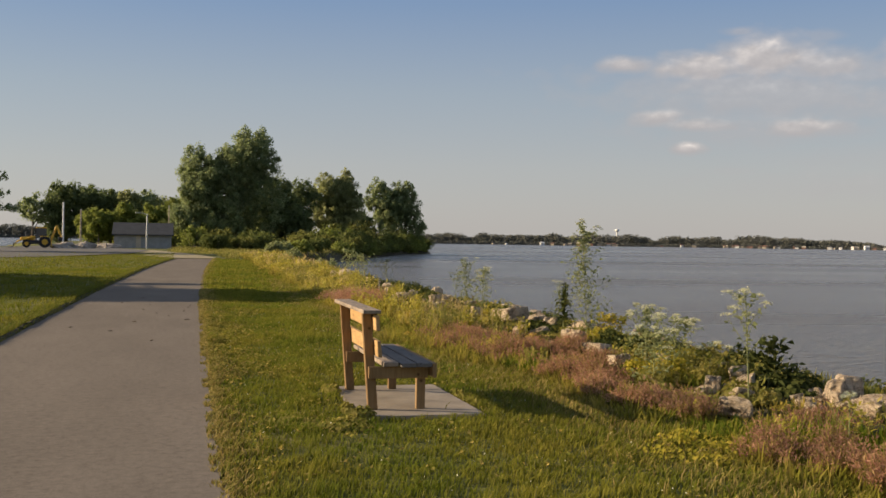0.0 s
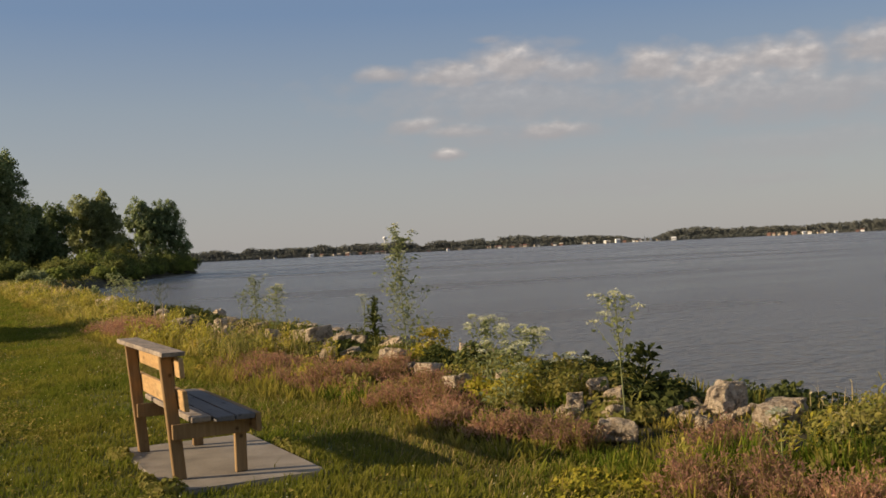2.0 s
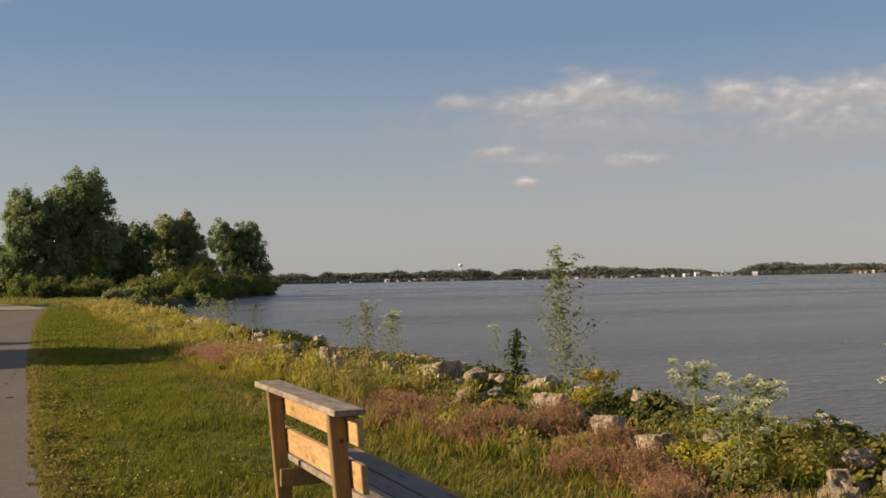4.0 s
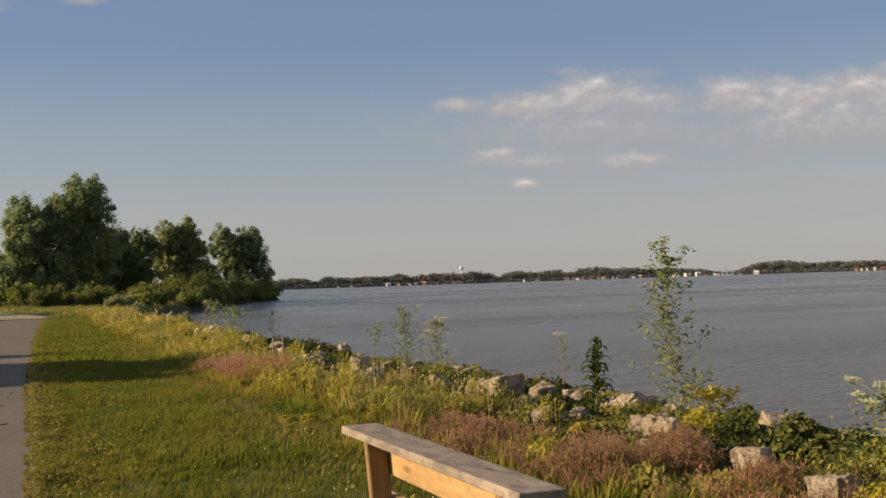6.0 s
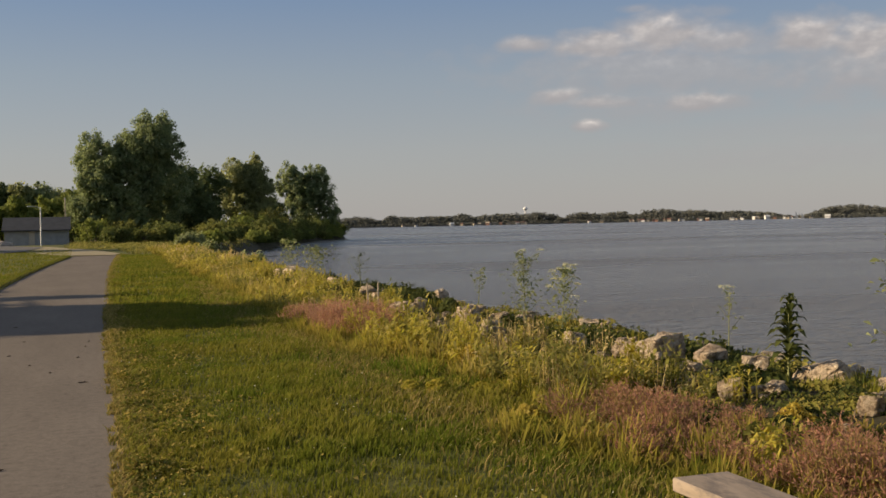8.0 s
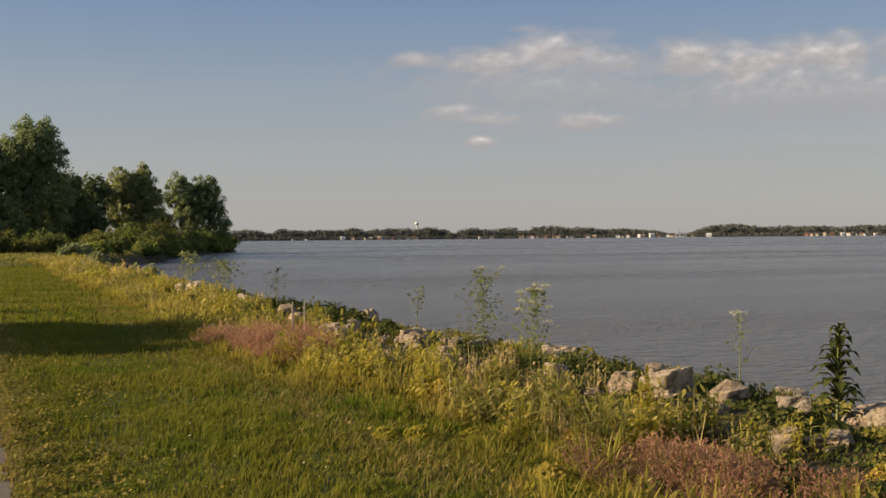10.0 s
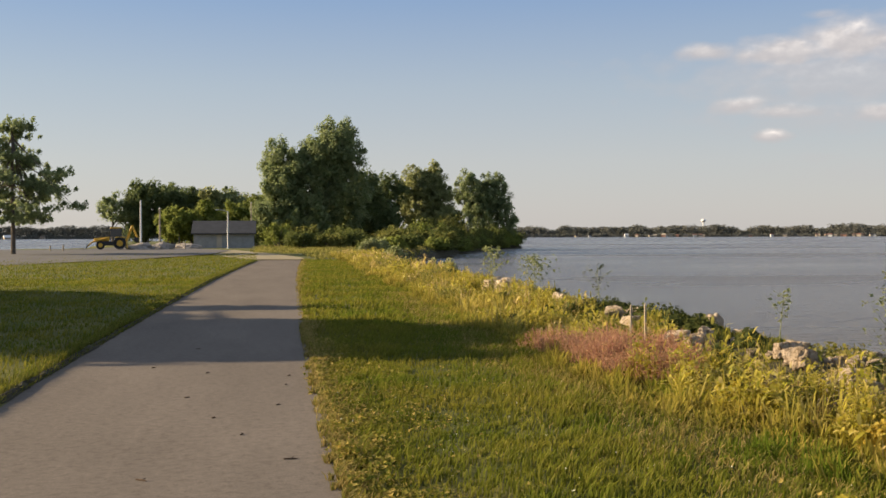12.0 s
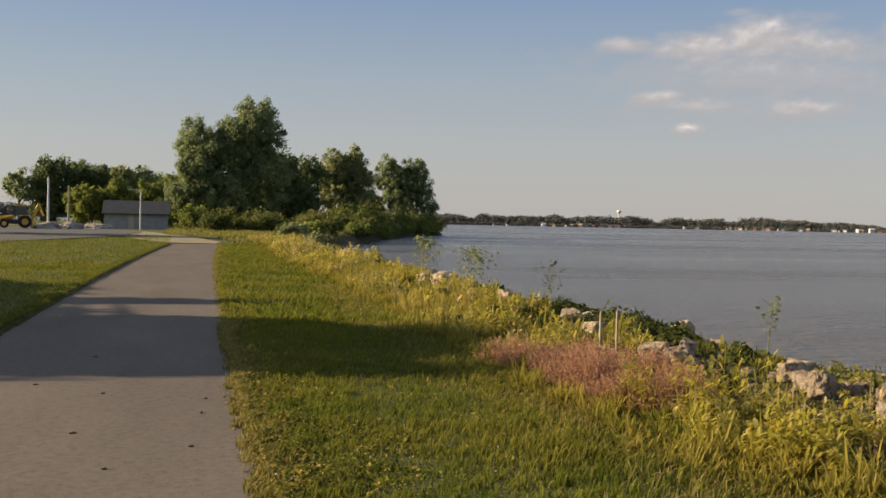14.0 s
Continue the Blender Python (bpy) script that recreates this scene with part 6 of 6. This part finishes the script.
for k, (cx, cy, rx, ry, h, n, c) in enumerate(PLUMES):
    plume_grass(cx, cy, rx, ry, h, n, (m_pink, m_brown, m_brown)[c], (m_seed, m_seed_d, m_seed)[c], 500 + k, ("drift of pale pink seeding grass before the rocks", "drift of maroon seeding grass before the rocks", "drift of russet pink seeding grass before the rocks")[c],
                0.034, 0.13)


# single tall plants
def stem_plant(name, x, y, h, label, mat_leaf, leaf=0.07, n=90, branches=6, spread=0.22, umbels=0, seed=0, lean=(0.0, 0.0), lowest=0.15, bushy=0.0, category="weed", aspect=0.4, stem_r=0.006):
    r = np.random.default_rng(seed)
    ob = thing(name, None, label, category)
    ob.location = (x, y, land1(x, y) - 0.02)
    bm = bmesh.new()
    tops, segs = [], []
    topv = Vector((lean[0], lean[1], h))
    bm_tube((0, 0, 0), topv, stem_r * 1.4, stem_r * 0.5, 6, True, bm)
    segs.append((Vector((0, 0, 0)), topv))
    tops.append(topv)
    for i in range(branches):
        f_ = lowest + (0.95 - lowest) * (i + r.uniform(0, 0.8)) / branches
        a = i * 2.4 + r.uniform(-0.4, 0.4)
        s0 = topv * f_
        ln = spread * (1.1 - 0.55 * f_) * r.uniform(0.7, 1.2) * 1.6
        s1 = s0 + Vector((math.cos(a) * ln * 0.8, math.sin(a) * ln * 0.8, ln * 1.0))
        if s1.z > h * 1.02:
            s1.z = h * r.uniform(0.9, 1.02)
        part("branch", bm_tube(s0, s1, stem_r * 0.6, stem_r * 0.3, 5), m_stem, ob)
        segs.append((s0, s1))
        tops.append(s1)
    part("stem", bm, m_stem, ob)
    pts, nr = [], []
    for k in range(n):
        a, b = segs[r.integers(len(segs))] if r.uniform() > 0.25 else segs[0]
        f_ = r.uniform(lowest if a.z == 0 else 0.15, 1.0)
        q = a + (b - a) * f_
        jit = leaf * 0.6 + bushy * (1 - q.z / h)
        pts.append((q.x + r.normal(0, jit), q.y + r.normal(0, jit), max(0.03, q.z + r.normal(0, jit * 0.6))))
        nr.append((r.normal(0, 0.6), r.normal(0, 0.6), 1.0))
    leaves("foliage", np.array(pts), np.array(nr), leaf * r.uniform(0.6, 1.4, n), mat_leaf, seed, aspect, ob)
    for tp in sorted(tops, key=lambda v: -v.z)[:umbels]:
        m = 46
        a = r.uniform(0, 6.28, m)
        d = np.sqrt(r.uniform(0, 1, m)) * r.uniform(0.045, 0.075)
        pp = np.stack([tp.x + d * np.cos(a), tp.y + d * np.sin(a), tp.z + 0.02 - d * d * 4 + r.normal(0, 0.008, m)], 1)
        leaves("flower_head", pp, r.normal(0, 0.35, (m, 3)) + np.array([0, 0, 1]), 0.022, m_umbel, seed + 5, 0.9, ob, "cream flower head")
    return ob


stem_plant("tall_weed", 5.86, 12.85, 1.82, "tall slender weed with feathery blue-green leaves above the rocks", m_leaf_b, 0.056, 900, 22, 0.27, 9, 601, (-0.10, 0.0), 0.10, 0.05)
stem_plant("leafy_weed", 6.25, 12.9, 0.42, "bushy yellow-green weed at the foot of a tall stalk", m_leaf_y, 0.07, 260, 8, 0.22, 0, 617, (0.0, 0), 0.1, 0.12, aspect=0.5)


def lance_plant(x, y, h, label, n, leaf, seed, mat):
    """An upright stem ringed by long folded leaves that arch out and droop."""
    r = np.random.default_rng(seed)
    ob = thing("leafy_weed", None, label, "weed")
    ob.location = (x, y, land1(x, y) - 0.02)
    part("stem", bm_tube((0, 0, 0), (0.02, 0, h), 0.014, 0.006, 7), m_stem, ob)
    f_ = 0.12 + 0.88 * (np.arange(n) + r.uniform(0, 0.8, n)) / n
    a = np.arange(n) * 2.4 + r.uniform(-0.9, 0.9, n)
    L = leaf * (0.75 + 0.6 * np.sin(f_ * 2.9)) * (1.15 - 0.55 * f_) * r.uniform(0.6, 1.25, n)
    out = np.stack([np.cos(a), np.sin(a), 0 * a], 1)
    sd = np.stack([-np.sin(a), np.cos(a), 0 * a], 1)
    up = np.array([0, 0, 1.0])
    o = np.stack([0.02 * f_, 0 * f_, f_ * h], 1)
    lift = (0.35 + 0.5 * f_)[:, None]
    ks = ((0.0, 0.0, 0.25), (0.35, 0.30, 1.0), (0.70, 0.30, 0.75), (1.0, 0.02, 0.0))
    mids = [o + L[:, None] * (out * g * 0.95 + up * (z * lift / 0.6)) for g, z, w in ks]
    rows = []
    for (g, z, w), m in zip(ks, mids):
        e = sd * (L * 0.24 * w)[:, None]
        rows += [m - e + up * 0.012 * w, m, m + e + up * 0.012 * w]
    v = np.stack(rows, 1).reshape(-1, 3)
    b = (np.arange(n) * 12)[:, None]
    q = []
    for j in range(3):
        for c in (0, 1):
            k0 = j * 3 + c
            q += [k0, k0 + 1, k0 + 4, k0 + 3]
    loops = (b + np.array(q)).ravel()
    thing("foliage", mesh_np("foliage", v, loops, np.full(6 * n, 4), mat), "", "", "", "", None, ob)
    return ob


lance_plant(6.33, 15.1, 0.81, "dark green upright weed with long drooping leaves by the rocks", 50, 0.18, 602, m_leaf_d)
stem_plant("hemlock", 5.3, 7.25, 1.16, "tall hemlock stalk with cream flower heads among the rocks", m_leaf_b, 0.05, 130, 10, 0.2, 9, 603, (-0.05, 0.02), 0.45, 0.0)
stem_plant("hemlock", 5.45, 9.9, 0.80, "bushy white-flowered hemlock beside the rocks", m_leaf_b, 0.055, 260, 12, 0.26, 11, 604, (-0.02, 0), 0.15, 0.12)
stem_plant("hemlock", 5.45, 9.2, 0.74, "bushy white-flowered hemlock beside the rocks", m_leaf_b, 0.055, 260, 12, 0.28, 11, 605, (0.05, 0), 0.15, 0.12)
stem_plant("hemlock", 5.0, 8.75, 0.70, "bushy white-flowered hemlock beside the rocks", m_leaf_b, 0.055, 220, 11, 0.24, 10, 606, (0.0, 0), 0.15, 0.12)
stem_plant("hemlock", 5.6, 8.6, 0.45, "short white-flowered hemlock beside the rocks", m_leaf_g, 0.055, 200, 8, 0.22, 6, 607, (0.0, 0), 0.15, 0.12)
stem_plant("leafy_weed", 5.8, 7.75, 0.56, "dark broad-leaved weed between boulders", m_leaf_d, 0.09, 170, 8, 0.14, 0, 608, (0.05, 0), 0.1, 0.08, aspect=0.5)
stem_plant("tall_weed", 6.2, 20.95, 1.12, "tall slender weed with feathery leaves above the rocks", m_leaf_b, 0.05, 460, 15, 0.25, 2, 609, (-0.03, 0), 0.10, 0.06)
stem_plant("hemlock", 6.2, 19.75, 0.95, "white-flowered hemlock leaning over the rocks", m_leaf_b, 0.05, 420, 13, 0.2, 11, 610, (0.08, 0), 0.08, 0.08)
stem_plant("tall_weed", 6.3, 30.8, 0.9, "dark twiggy weed on the crest of the bank", m_leaf_d, 0.06, 70, 9, 0.3, 0, 611, (-0.05, 0), 0.3, 0.03)
stem_plant("tall_weed", 6.4, 36.0, 1.05, "feathery weed on the crest of the bank", m_leaf_b, 0.09, 240, 10, 0.4, 0, 612, (-0.05, 0), 0.2, 0.15)
stem_plant("tall_weed", 7.0, 25.0, 0.8, "thin weed on the crest of the bank", m_leaf_b, 0.06, 60, 5, 0.18, 0, 613, (0.08, 0), 0.4, 0.0)
stem_plant("tall_weed", 6.9, 16.9, 0.85, "thin weed on the crest of the bank", m_leaf_b, 0.05, 50, 5, 0.15, 2, 614, (0.02, 0), 0.4, 0.0)
stem_plant("hemlock", 4.75, 4.9, 0.55, "thin pale weed stalk before the rocks", m_leaf_y, 0.05, 60, 4, 0.15, 2, 615, (0.0, 0), 0.3, 0.0)
stem_plant("tall_weed", 7.3, 45.0, 1.2, "feathery weed on the crest of the bank", m_leaf_b, 0.12, 200, 9, 0.4, 0, 616, (0.0, 0), 0.2, 0.2)
for k, (x, y, h) in enumerate(((5.10, 25.75, 0.55), (5.28, 25.65, 0.55))):
    ob = thing("stake", None, "thin pale wooden stake standing in the bank weeds", "stake", "bank stakes")
    ob.location = (x, y, land1(x, y))
    part("shaft", bm_box(-0.014, 0.014, -0.014, 0.014, -0.1, h, 0.003), m_polew, ob)
    part("tip", bm_tube((0, 0, h), (0, 0, h + 0.04), 0.014, 0.004, 6), m_polew, ob)


# ---------------------------------------------------------------- litter on the path
for k, (x, y, l, a) in enumerate([(0.05, 18.62, 0.16, 0.0), (-0.9, 18.15, 0.15, -0.7), (-0.55, 20.4, 0.06, 0.2), (-0.75, 23.4, 0.07, 0.1), (-0.85, 21.6, 0.09, 0.4), (-1.4, 24.0, 0.08, 0.1),
                                  (-0.3, 19.6, 0.07, 1.0), (-1.9, 17.0, 0.10, 0.6), (0.1, 22.3, 0.06, 0.9), (0.15, 23.0, 0.06, 0.3), (-1.2, 16.2, 0.12, 0.5), (0.0, 21.0, 0.07, 0.2), (-0.5, 14.5, 0.1, 0.7), (-1.0, 26.0, 0.1, 0.1)]):
    bm = bmesh.new()
    l *= 0.62
    d = Vector((math.cos(a), math.sin(a), 0))
    o = Vector((-d.y, d.x, 0))
    bm_tube(-d * l / 2, d * 0.05 * l + o * 0.04 * l, 0.005, 0.006, 6, True, bm)
    bm_tube(d * 0.05 * l + o * 0.04 * l, d * l / 2, 0.006, 0.003, 6, True, bm)
    bm_tube(d * 0.1 * l, d * 0.2 * l + o * 0.25 * l + Vector((0, 0, 0.01)), 0.005, 0.003, 5, True, bm)
    me = bpy.data.meshes.new("twig")
    bm.to_mesh(me)
    bm.free()
    me.materials.append(m_twig)
    ob = thing("twig", me, "small dark dead twig lying on the asphalt", "twig", "twigs on the path")
    ob.location = (x, y, 0.010)
